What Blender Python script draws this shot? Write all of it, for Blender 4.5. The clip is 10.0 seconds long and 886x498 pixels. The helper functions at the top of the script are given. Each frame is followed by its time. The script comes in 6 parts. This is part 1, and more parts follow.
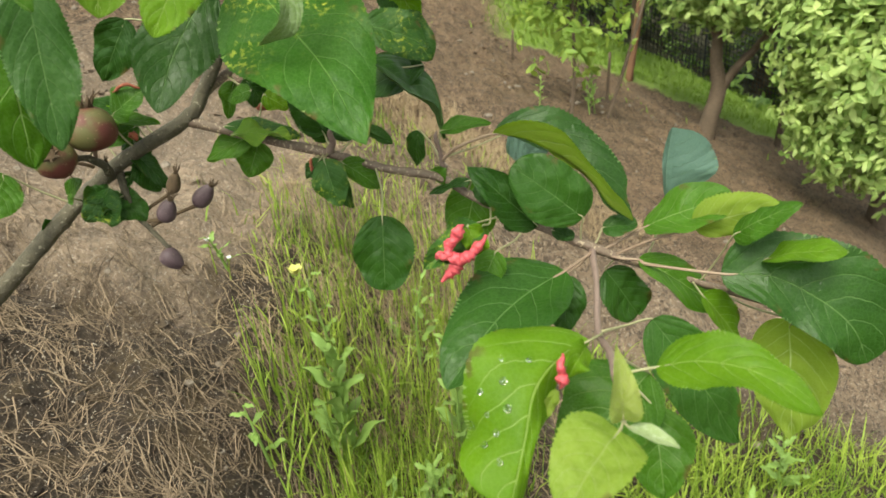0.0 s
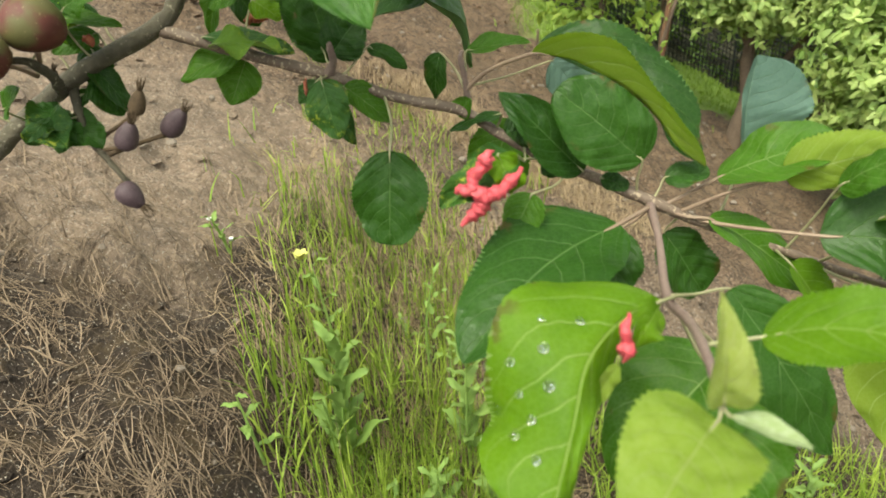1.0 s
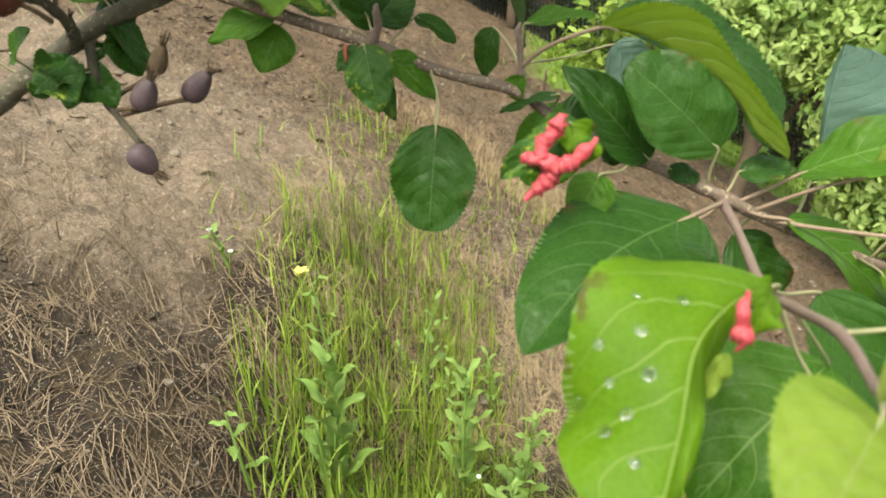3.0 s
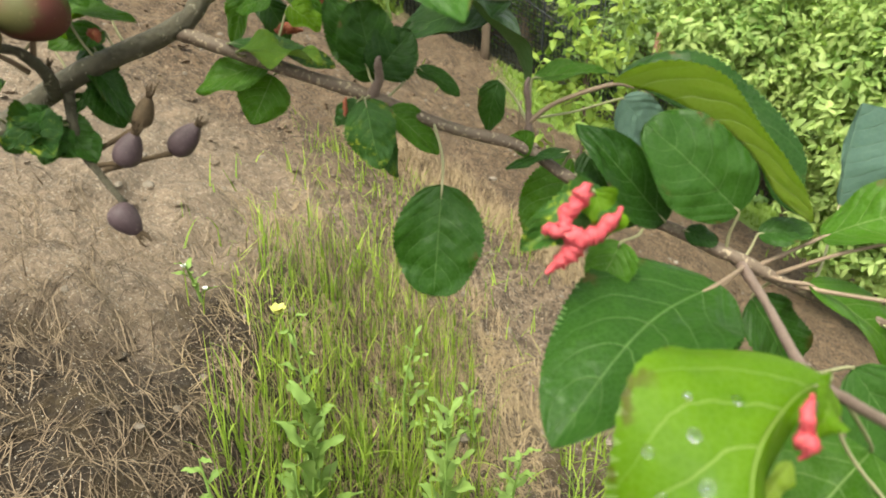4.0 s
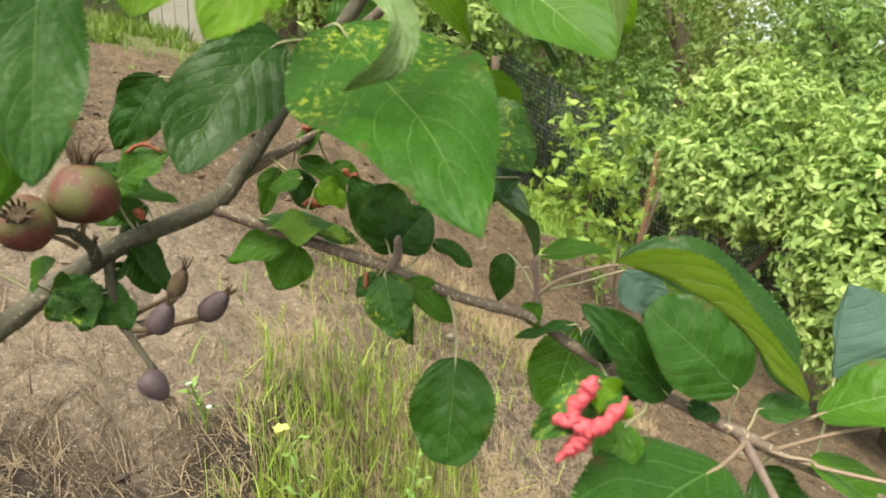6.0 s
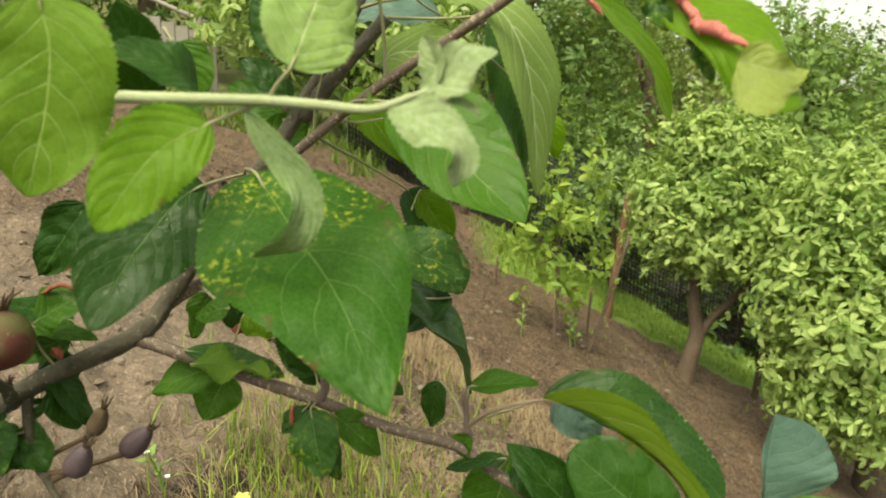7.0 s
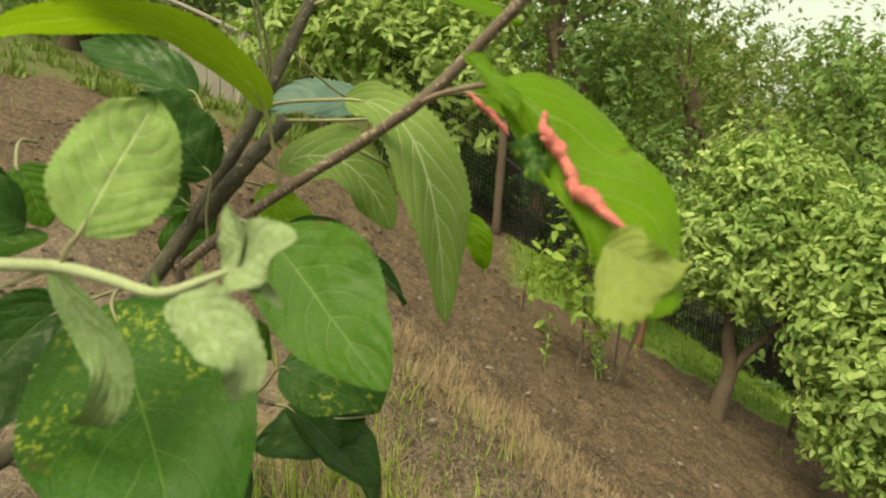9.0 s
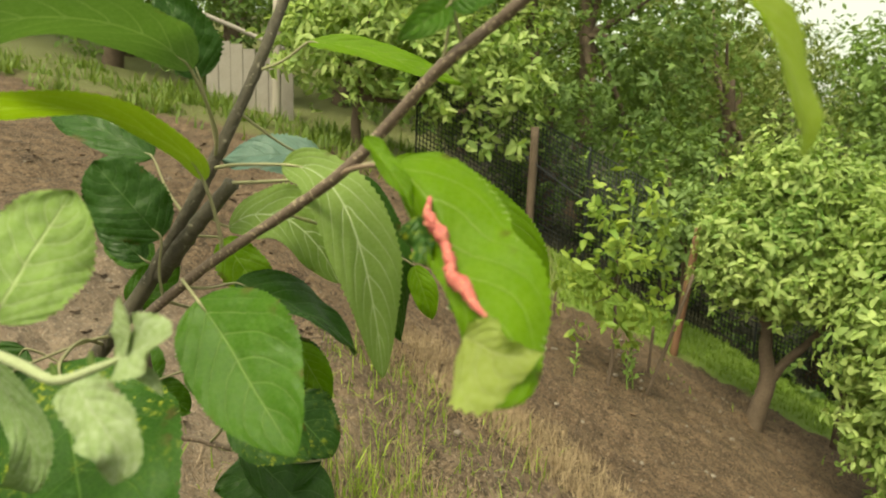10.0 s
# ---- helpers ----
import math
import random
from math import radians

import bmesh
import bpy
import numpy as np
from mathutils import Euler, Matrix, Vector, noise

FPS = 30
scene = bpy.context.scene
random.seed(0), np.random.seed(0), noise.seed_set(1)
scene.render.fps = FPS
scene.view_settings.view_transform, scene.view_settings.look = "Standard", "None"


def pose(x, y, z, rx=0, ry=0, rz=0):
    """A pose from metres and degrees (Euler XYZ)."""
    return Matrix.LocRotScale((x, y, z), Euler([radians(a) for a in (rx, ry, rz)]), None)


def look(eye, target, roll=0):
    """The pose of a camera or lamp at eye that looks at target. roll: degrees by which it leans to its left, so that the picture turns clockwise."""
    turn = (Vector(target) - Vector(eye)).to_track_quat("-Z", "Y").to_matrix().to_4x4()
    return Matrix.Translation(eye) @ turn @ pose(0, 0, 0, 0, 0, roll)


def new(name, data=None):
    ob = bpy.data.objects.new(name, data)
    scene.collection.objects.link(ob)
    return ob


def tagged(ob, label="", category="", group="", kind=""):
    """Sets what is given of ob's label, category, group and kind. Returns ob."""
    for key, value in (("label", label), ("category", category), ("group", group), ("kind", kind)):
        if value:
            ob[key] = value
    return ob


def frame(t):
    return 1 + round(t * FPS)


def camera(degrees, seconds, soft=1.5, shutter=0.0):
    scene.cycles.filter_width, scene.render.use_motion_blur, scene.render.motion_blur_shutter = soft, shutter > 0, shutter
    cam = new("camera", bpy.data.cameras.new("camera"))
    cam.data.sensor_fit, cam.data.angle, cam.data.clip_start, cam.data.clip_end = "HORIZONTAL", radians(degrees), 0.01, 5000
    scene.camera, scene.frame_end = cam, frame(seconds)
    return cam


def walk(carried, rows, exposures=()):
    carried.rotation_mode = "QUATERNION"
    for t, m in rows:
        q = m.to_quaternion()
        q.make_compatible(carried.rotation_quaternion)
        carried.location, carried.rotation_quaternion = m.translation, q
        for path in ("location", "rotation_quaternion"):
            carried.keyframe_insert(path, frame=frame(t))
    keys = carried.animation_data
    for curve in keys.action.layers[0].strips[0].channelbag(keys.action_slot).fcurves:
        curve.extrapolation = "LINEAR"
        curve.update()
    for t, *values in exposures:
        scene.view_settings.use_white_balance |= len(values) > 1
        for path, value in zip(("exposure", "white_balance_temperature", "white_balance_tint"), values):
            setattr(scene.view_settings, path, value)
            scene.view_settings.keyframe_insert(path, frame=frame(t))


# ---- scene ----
cam = camera(64.9, 10.0)
cam.data.dof.use_dof, cam.data.dof.focus_distance, cam.data.dof.aperture_fstop = True, 0.68, 14.0
PATH = [
    (0, (0.031, 0.068, 1.543), (-0.1, 1.819, 0.586), -5.5),
    (0.5, (0.022, 0.098, 1.508), (-0.053, 1.895, 0.634), -2.9),
    (1, (0.02, 0.136, 1.467), (-0.149, 1.895, 0.53), -3.6),
    (1.5, (0.042, 0.155, 1.436), (-0.327, 1.909, 0.549), -7.0),
    (2, (0.044, 0.15, 1.43), (-0.313, 1.918, 0.567), -5.6),
    (2.5, (0.005, 0.142, 1.427), (-0.222, 1.937, 0.573), -1.4),
    (3, (-0.01, 0.159, 1.425), (-0.159, 1.969, 0.586), 0.0),
    (3.2, (-0.014, 0.165, 1.43), (-0.144, 1.985, 0.611), 0.0),
    (4.5, (-0.035, 0.197, 1.436), (-0.096, 2.059, 0.708), 1.3),
    (5, (-0.039, 0.205, 1.444), (-0.106, 2.097, 0.797), 1.4),
    (6.3, (-0.03, 0.171, 1.483), (-0.127, 2.114, 1.017), 1.6),
    (6.5, (-0.026, 0.174, 1.491), (-0.115, 2.119, 1.033), 1.6),
    (7, (-0.009, 0.19, 1.524), (-0.043, 2.152, 1.136), 1.5),
    (7.5, (0.005, 0.213, 1.537), (-0.051, 2.179, 1.175), 2.5),
    (8, (0.03, 0.227, 1.552), (-0.048, 2.198, 1.226), 3.0),
    (8.5, (0.041, 0.223, 1.572), (-0.077, 2.194, 1.257), 2.0),
    (9, (0.055, 0.242, 1.575), (-0.094, 2.204, 1.218), 3.0),
    (9.5, (0.095, 0.243, 1.593), (-0.16, 2.199, 1.259), 1.6),
    (10, (0.104, 0.24, 1.604), (-0.155, 2.192, 1.256), 1.9),
]
walk(cam, [(t, look(eye, target, roll)) for t, eye, target, roll in PATH],
     [(0, 0.68, 7000, -5), (2.5, 0.79, 7050, -3), (5, 0.88, 7000, -5), (6.5, 0.88, 7150, -4), (7, 0.50, 7850, -7), (7.5, 0.28, 8500, -9), (8, 0.17, 8800, -11), (8.5, 0.15, 8800, -11), (9.5, 0.34, 8400, -10), (10, 0.38, 8400, -9)])

# ---- world, sun, exposure ----
world = bpy.data.worlds.new("sky")
scene.world = world
world.use_nodes = True
wn = world.node_tree.nodes
sky = wn.new("ShaderNodeTexSky")
sky.sky_type, sky.sun_disc = "NISHITA", False
sky.sun_elevation, sky.sun_rotation = radians(61), radians(203)
sky.dust_density, sky.ozone_density = 3.0, 0.6
soft_sky = wn.new("ShaderNodeHueSaturation")
soft_sky.inputs["Saturation"].default_value = 0.22
soft_sky.inputs["Value"].default_value = 1.35
world.node_tree.links.new(sky.outputs[0], soft_sky.inputs["Color"])
world.node_tree.links.new(soft_sky.outputs[0], wn["Background"].inputs[0])
wn["Background"].inputs[1].default_value = 0.145
sun_data = bpy.data.lights.new("sun", "SUN")
sun_data.energy, sun_data.angle, sun_data.color = 2.3, radians(30), (1.0, 0.94, 0.84)
sun = new("sun", sun_data)
sun.matrix_world = look((-1.6, -2.6, 9), (0.2, 1.6, 0.8))


# ---- materials ----
def nodes_of(name):
    m = bpy.data.materials.new(name)
    m.use_nodes = True
    nt = m.node_tree
    return m, nt.nodes, nt.links, nt.nodes["Principled BSDF"]


def mix_node(nodes, links, fac, a, b, blend="MIX"):
    """A colour mix; fac, a and b are sockets or plain values."""
    n = nodes.new("ShaderNodeMix")
    n.data_type, n.blend_type = "RGBA", blend
    for i, v in ((0, fac), (6, a), (7, b)):
        if isinstance(v, bpy.types.NodeSocket):
            links.new(v, n.inputs[i])
        else:
            n.inputs[i].default_value = v if i == 0 else (*v, 1.0)
    return n.outputs[2]


def sum_node(nodes, links, op, a, b=0.0, c=0.0, clamp=False):
    n = nodes.new("ShaderNodeMath")
    n.operation, n.use_clamp = op, clamp
    for i, v in enumerate((a, b, c)):
        if isinstance(v, bpy.types.NodeSocket):
            links.new(v, n.inputs[i])
        else:
            n.inputs[i].default_value = v
    return n.outputs[0]


def noise_node(nodes, links, coord, scale, detail=4.0, rough=0.6):
    n = nodes.new("ShaderNodeTexNoise")
    n.inputs["Scale"].default_value, n.inputs["Detail"].default_value, n.inputs["Roughness"].default_value = scale, detail, rough
    links.new(coord, n.inputs["Vector"])
    return n.outputs[0]


def ramp_node(nodes, links, fac, lo, hi):
    n = nodes.new("ShaderNodeMapRange")
    n.interpolation_type = "SMOOTHSTEP"
    n.inputs[1].default_value, n.inputs[2].default_value = lo, hi
    links.new(fac, n.inputs[0])
    return n.outputs[0]


def bump_node(nodes, links, height, strength, distance, shader):
    n = nodes.new("ShaderNodeBump")
    n.inputs["Strength"].default_value, n.inputs["Distance"].default_value = strength, distance
    links.new(height, n.inputs["Height"])
    links.new(n.outputs[0], shader.inputs["Normal"])


def leaf_material(name, dark, light, vein, rough=0.38, through_light=0.25, mottle=0.0, mottle_to=2.0, fuzz=0.0, veins=6.5, vein_gain=0.55, glow=(0.55, 0.72, 0.08), thick=0.8):
    """Leaf blade: colour by leaf and by blotch, pinnate veins along the blade's own coordinates, some light passing through."""
    m, nodes, links, p = nodes_of(name)
    uv = nodes.new("ShaderNodeUVMap").outputs[0]
    info = nodes.new("ShaderNodeObjectInfo")
    spl = nodes.new("ShaderNodeSeparateXYZ")
    links.new(uv, spl.inputs[0])
    u = sum_node(nodes, links, "ABSOLUTE", sum_node(nodes, links, "SUBTRACT", spl.outputs[0], 0.5))
    obj = nodes.new("ShaderNodeTexCoord").outputs["Object"]
    blotch = noise_node(nodes, links, obj, 38.0, 3.0)
    fine = noise_node(nodes, links, obj, 420.0, 4.0)
    # side veins leave the midrib at a slant and wander a little
    s = sum_node(nodes, links, "MULTIPLY_ADD", u, -0.36, spl.outputs[1])
    s = sum_node(nodes, links, "MULTIPLY_ADD", sum_node(nodes, links, "MULTIPLY", u, u), -0.75, s)
    s = sum_node(nodes, links, "MULTIPLY_ADD", blotch, 0.10, s)
    tri = sum_node(nodes, links, "PINGPONG", sum_node(nodes, links, "MULTIPLY", s, veins), 0.5)
    side = ramp_node(nodes, links, tri, 0.050 * thick, 0.012 * thick)
    mid = ramp_node(nodes, links, u, 0.017 * thick, 0.004 * thick)
    fade = ramp_node(nodes, links, u, 0.60, 0.20)
    line = sum_node(nodes, links, "MAXIMUM", mid, sum_node(nodes, links, "MULTIPLY", side, sum_node(nodes, links, "MULTIPLY", fade, 0.85)))
    net = nodes.new("ShaderNodeTexVoronoi")
    net.feature, net.inputs["Scale"].default_value = "DISTANCE_TO_EDGE", 380.0
    links.new(obj, net.inputs["Vector"])
    cell = ramp_node(nodes, links, net.outputs["Distance"], 0.0, 0.14)
    tone = sum_node(nodes, links, "MULTIPLY_ADD", info.outputs["Random"], 0.55, sum_node(nodes, links, "MULTIPLY_ADD", blotch, 0.9, -0.25), clamp=True)
    tone = sum_node(nodes, links, "MULTIPLY_ADD", tri, 0.12, sum_node(nodes, links, "MULTIPLY_ADD", fine, 0.5, sum_node(nodes, links, "SUBTRACT", tone, 0.28)), clamp=True)
    col = mix_node(nodes, links, tone, dark, light)
    col = mix_node(nodes, links, sum_node(nodes, links, "MULTIPLY", sum_node(nodes, links, "SUBTRACT", 1.0, cell), 0.11), col, vein)
    if mottle:
        spot = ramp_node(nodes, links, noise_node(nodes, links, obj, 300.0, 5.0, 0.7), 0.53, 0.61)
        near_edge = ramp_node(nodes, links, noise_node(nodes, links, obj, 28.0, 2.0), 0.42, 0.62)
        near_edge = sum_node(nodes, links, "MULTIPLY", near_edge, ramp_node(nodes, links, spl.outputs[1], mottle_to, mottle_to * 0.5))
        col = mix_node(nodes, links, sum_node(nodes, links, "MULTIPLY", sum_node(nodes, links, "MULTIPLY", spot, near_edge), mottle), col, (0.38, 0.42, 0.05))
    col = mix_node(nodes, links, sum_node(nodes, links, "MULTIPLY", line, vein_gain), col, vein)
    rim = sum_node(nodes, links, "MULTIPLY", ramp_node(nodes, links, noise_node(nodes, links, obj, 75.0, 4.0), 0.60, 0.66), ramp_node(nodes, links, u, 0.36, 0.49))
    col = mix_node(nodes, links, sum_node(nodes, links, "MULTIPLY", rim, 0.75), col, (0.10, 0.055, 0.02))
    if fuzz:
        col = mix_node(nodes, links, sum_node(nodes, links, "MULTIPLY", ramp_node(nodes, links, fine, 0.35, 0.7), fuzz), col, (0.62, 0.68, 0.5))
    links.new(col, p.inputs["Base Color"])
    wet = ramp_node(nodes, links, noise_node(nodes, links, obj, 26.0, 3.0), 0.42, 0.66)
    gloss = sum_node(nodes, links, "MULTIPLY_ADD", fine, 0.10, sum_node(nodes, links, "MULTIPLY_ADD", wet, -0.12, rough + 0.04))
    links.new(gloss, p.inputs["Roughness"])
    p.inputs["IOR"].default_value = 1.42
    p.inputs["Specular IOR Level"].default_value = 0.27
    h = sum_node(nodes, links, "MULTIPLY_ADD", line, -0.25, sum_node(nodes, links, "MULTIPLY", cell, 0.04))
    swell = noise_node(nodes, links, obj, 95.0, 2.0, 0.5)
    h = sum_node(nodes, links, "MULTIPLY_ADD", swell, 0.9, h)
    h = sum_node(nodes, links, "MULTIPLY_ADD", fine, 0.02, sum_node(nodes, links, "MULTIPLY_ADD", tri, 0.35, h))
    bump_node(nodes, links, h, 0.8, 0.0020, p)
    tr = nodes.new("ShaderNodeBsdfTranslucent")
    links.new(mix_node(nodes, links, sum_node(nodes, links, "MULTIPLY_ADD", line, -0.25, 0.45), col, glow), tr.inputs[0])
    ms = nodes.new("ShaderNodeMixShader")
    ms.inputs[0].default_value = through_light
    links.new(p.outputs[0], ms.inputs[1])
    links.new(tr.outputs[0], ms.inputs[2])
    links.new(ms.outputs[0], nodes["Material Output"].inputs[0])
    return m


def crown_leaf_material(name, dark, light, through_light=0.3, rough=0.5):
    """Small leaves of a crown, each with its own tone."""
    m, nodes, links, p = nodes_of(name)
    geo = nodes.new("ShaderNodeNewGeometry")
    big = noise_node(nodes, links, geo.outputs["Position"], 2.6, 2.0)
    tone = sum_node(nodes, links, "MULTIPLY_ADD", geo.outputs["Random Per Island"], 0.75, sum_node(nodes, links, "MULTIPLY_ADD", big, 0.9, -0.35), clamp=True)
    col = mix_node(nodes, links, tone, dark, light)
    links.new(col, p.inputs["Base Color"])
    p.inputs["Roughness"].default_value = rough
    p.inputs["Specular IOR Level"].default_value = 0.28
    tr = nodes.new("ShaderNodeBsdfTranslucent")
    links.new(mix_node(nodes, links, 0.5, col, (0.35, 0.5, 0.05)), tr.inputs[0])
    ms = nodes.new("ShaderNodeMixShader")
    ms.inputs[0].default_value = through_light
    links.new(p.outputs[0], ms.inputs[1])
    links.new(tr.outputs[0], ms.inputs[2])
    links.new(ms.outputs[0], nodes["Material Output"].inputs[0])
    return m


def rough_material(name, a, b, scale, fine_scale, rough=0.85, bump=0.5, dist=0.002, spot=None, spot_at=0.62, stretch=None):
    """Two tones at two scales, with relief; spot: a third tone in flecks."""
    m, nodes, links, p = nodes_of(name)
    coord = nodes.new("ShaderNodeTexCoord").outputs["Object"]
    if stretch:
        mp = nodes.new("ShaderNodeMapping")
        mp.inputs["Scale"].default_value = stretch
        links.new(coord, mp.inputs[0])
        coord = mp.outputs[0]
    big, fine = noise_node(nodes, links, coord, scale, 4.0), noise_node(nodes, links, coord, fine_scale, 6.0, 0.7)
    tone = sum_node(nodes, links, "MULTIPLY_ADD", big, 0.9, sum_node(nodes, links, "MULTIPLY_ADD", fine, 1.1, -0.5), clamp=True)
    col = mix_node(nodes, links, tone, a, b)
    if spot:
        fl = ramp_node(nodes, links, noise_node(nodes, links, coord, fine_scale * 1.4, 2.0), spot_at, spot_at + 0.06)
        col = mix_node(nodes, links, fl, col, spot)
    links.new(col, p.inputs["Base Color"])
    p.inputs["Roughness"].default_value = rough
    bump_node(nodes, links, sum_node(nodes, links, "MULTIPLY_ADD", big, 0.6, fine), bump, dist, p)
    return m


def soil_material():
    m, nodes, links, p = nodes_of("soil")
    geo = nodes.new("ShaderNodeNewGeometry")
    pos = geo.outputs["Position"]
    spl = nodes.new("ShaderNodeSeparateXYZ")
    links.new(pos, spl.inputs[0])
    large = noise_node(nodes, links, pos, 1.3, 3.0)
    clod = noise_node(nodes, links, pos, 14.0, 6.0, 0.65)
    grain = noise_node(nodes, links, pos, 120.0, 5.0, 0.7)
    # soil tone by clod; its dark end paints crevice shade into the hollows
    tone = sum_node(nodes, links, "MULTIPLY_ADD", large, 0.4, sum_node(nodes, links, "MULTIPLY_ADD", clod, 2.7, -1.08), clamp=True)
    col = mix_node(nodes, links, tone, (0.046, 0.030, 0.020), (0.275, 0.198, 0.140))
    col = mix_node(nodes, links, sum_node(nodes, links, "MULTIPLY_ADD", grain, 0.7, -0.2, clamp=True), col, (0.29, 0.19, 0.125))
    # small pits drawn by colour alone, their shade painted dark
    pit_shade = ramp_node(nodes, links, noise_node(nodes, links, pos, 60.0, 5.0, 0.72), 0.50, 0.40)
    col = mix_node(nodes, links, sum_node(nodes, links, "MULTIPLY", pit_shade, 0.85), col, (0.040, 0.027, 0.019))
    crumb = ramp_node(nodes, links, noise_node(nodes, links, pos, 85.0, 4.0, 0.6), 0.56, 0.66)
    col = mix_node(nodes, links, sum_node(nodes, links, "MULTIPLY", crumb, 0.75), col, (0.41, 0.315, 0.24))
    mud_at = sum_node(nodes, links, "MULTIPLY_ADD", large, 0.5, spl.outputs[1])
    mud = sum_node(nodes, links, "MULTIPLY", ramp_node(nodes, links, mud_at, 1.35, 1.6), ramp_node(nodes, links, mud_at, 2.7, 2.2))
    mud = sum_node(nodes, links, "MULTIPLY", mud, ramp_node(nodes, links, spl.outputs[0], -0.2, -0.5))
    col = mix_node(nodes, links, sum_node(nodes, links, "MULTIPLY", mud, 0.30), col, (0.42, 0.315, 0.24))
    # damp mossy soil, with shade under the straw tufts put into its colour
    damp_shade = sum_node(nodes, links, "MULTIPLY_ADD", large, 1.1, sum_node(nodes, links, "MULTIPLY_ADD", clod, 0.7, sum_node(nodes, links, "MULTIPLY", spl.outputs[1], -0.9)))
    # widened to paint in the shade among the grass stems
    damp_shade = sum_node(nodes, links, "MULTIPLY_ADD", ramp_node(nodes, links, spl.outputs[0], -0.62, -0.40), 0.42, damp_shade)
    damp_shade = ramp_node(nodes, links, damp_shade, -0.40, -0.06)
    moss_shade = mix_node(nodes, links, ramp_node(nodes, links, clod, 0.5, 0.62), (0.024, 0.014, 0.008), (0.054, 0.034, 0.014))
    col = mix_node(nodes, links, sum_node(nodes, links, "MULTIPLY", damp_shade, 0.94), col, moss_shade)
    fleck = ramp_node(nodes, links, noise_node(nodes, links, pos, 190.0, 2.0), 0.63, 0.67)
    col = mix_node(nodes, links, fleck, col, (0.34, 0.29, 0.24))
    loam = ramp_node(nodes, links, sum_node(nodes, links, "MULTIPLY_ADD", large, 0.9, spl.outputs[1]), 2.3, 3.1)
    col = mix_node(nodes, links, sum_node(nodes, links, "MULTIPLY", loam, 0.8), col, (0.73, 0.625, 0.51), "MULTIPLY")
    # green sward beyond the worked soil
    rise = sum_node(nodes, links, "MULTIPLY", ramp_node(nodes, links, spl.outputs[0], 0.2, 1.0), -0.27)
    edge = sum_node(nodes, links, "ADD", sum_node(nodes, links, "MULTIPLY_ADD", large, 0.25, spl.outputs[1]), rise)
    green = ramp_node(nodes, links, sum_node(nodes, links, "MULTIPLY_ADD", clod, 0.22, edge), 4.68, 4.80)
    green = sum_node(nodes, links, "MULTIPLY", green, ramp_node(nodes, links, spl.outputs[0], 0.05, 0.40))
    grass = mix_node(nodes, links, clod, (0.13, 0.21, 0.03), (0.24, 0.33, 0.07))
    col = mix_node(nodes, links, green, col, grass)
    # rough weedy bank to the side of the mown strip
    bank = ramp_node(nodes, links, sum_node(nodes, links, "MULTIPLY_ADD", clod, 0.6, spl.outputs[1]), 5.5, 6.1)
    bank = sum_node(nodes, links, "MULTIPLY", bank, ramp_node(nodes, links, spl.outputs[0], -0.4, -0.8))
    col = mix_node(nodes, links, bank, col, mix_node(nodes, links, clod, (0.10, 0.085, 0.04), (0.17, 0.20, 0.06)))
    # ground behind the netting darkened: shade under the hedge put into the colour
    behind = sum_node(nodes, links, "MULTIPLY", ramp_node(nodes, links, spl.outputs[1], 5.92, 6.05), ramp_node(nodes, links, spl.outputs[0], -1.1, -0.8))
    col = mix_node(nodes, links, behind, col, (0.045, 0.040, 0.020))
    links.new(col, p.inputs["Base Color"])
    p.inputs["Roughness"].default_value = 0.88
    h = sum_node(nodes, links, "MULTIPLY_ADD", clod, 1.0, sum_node(nodes, links, "MULTIPLY", grain, 0.35))
    bump_node(nodes, links, h, 1.0, 0.03, p)
    return m


def plain_material(name, colour, rough=0.5, metal=0.0):
    m, nodes, links, p = nodes_of(name)
    p.inputs["Base Color"].default_value, p.inputs["Roughness"].default_value, p.inputs["Metallic"].default_value = (*colour, 1), rough, metal
    return m


DARK, MID, LIGHT, PALE = "dark", "mid", "light", "pale"
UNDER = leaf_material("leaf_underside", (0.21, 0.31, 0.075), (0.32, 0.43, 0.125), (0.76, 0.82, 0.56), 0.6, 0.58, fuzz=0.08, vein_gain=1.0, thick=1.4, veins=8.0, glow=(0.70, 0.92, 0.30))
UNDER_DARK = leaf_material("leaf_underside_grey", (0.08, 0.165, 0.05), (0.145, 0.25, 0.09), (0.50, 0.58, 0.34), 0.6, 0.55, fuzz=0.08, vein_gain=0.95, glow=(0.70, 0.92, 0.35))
# light through the blade is also painted in as a brighter yellow-green
UNDER_LIT = leaf_material("leaf_underside_backlit", (0.26, 0.36, 0.045), (0.42, 0.51, 0.09), (0.75, 0.82, 0.42), 0.6, 0.70, fuzz=0.04, vein_gain=0.95, glow=(0.80, 0.98, 0.22))
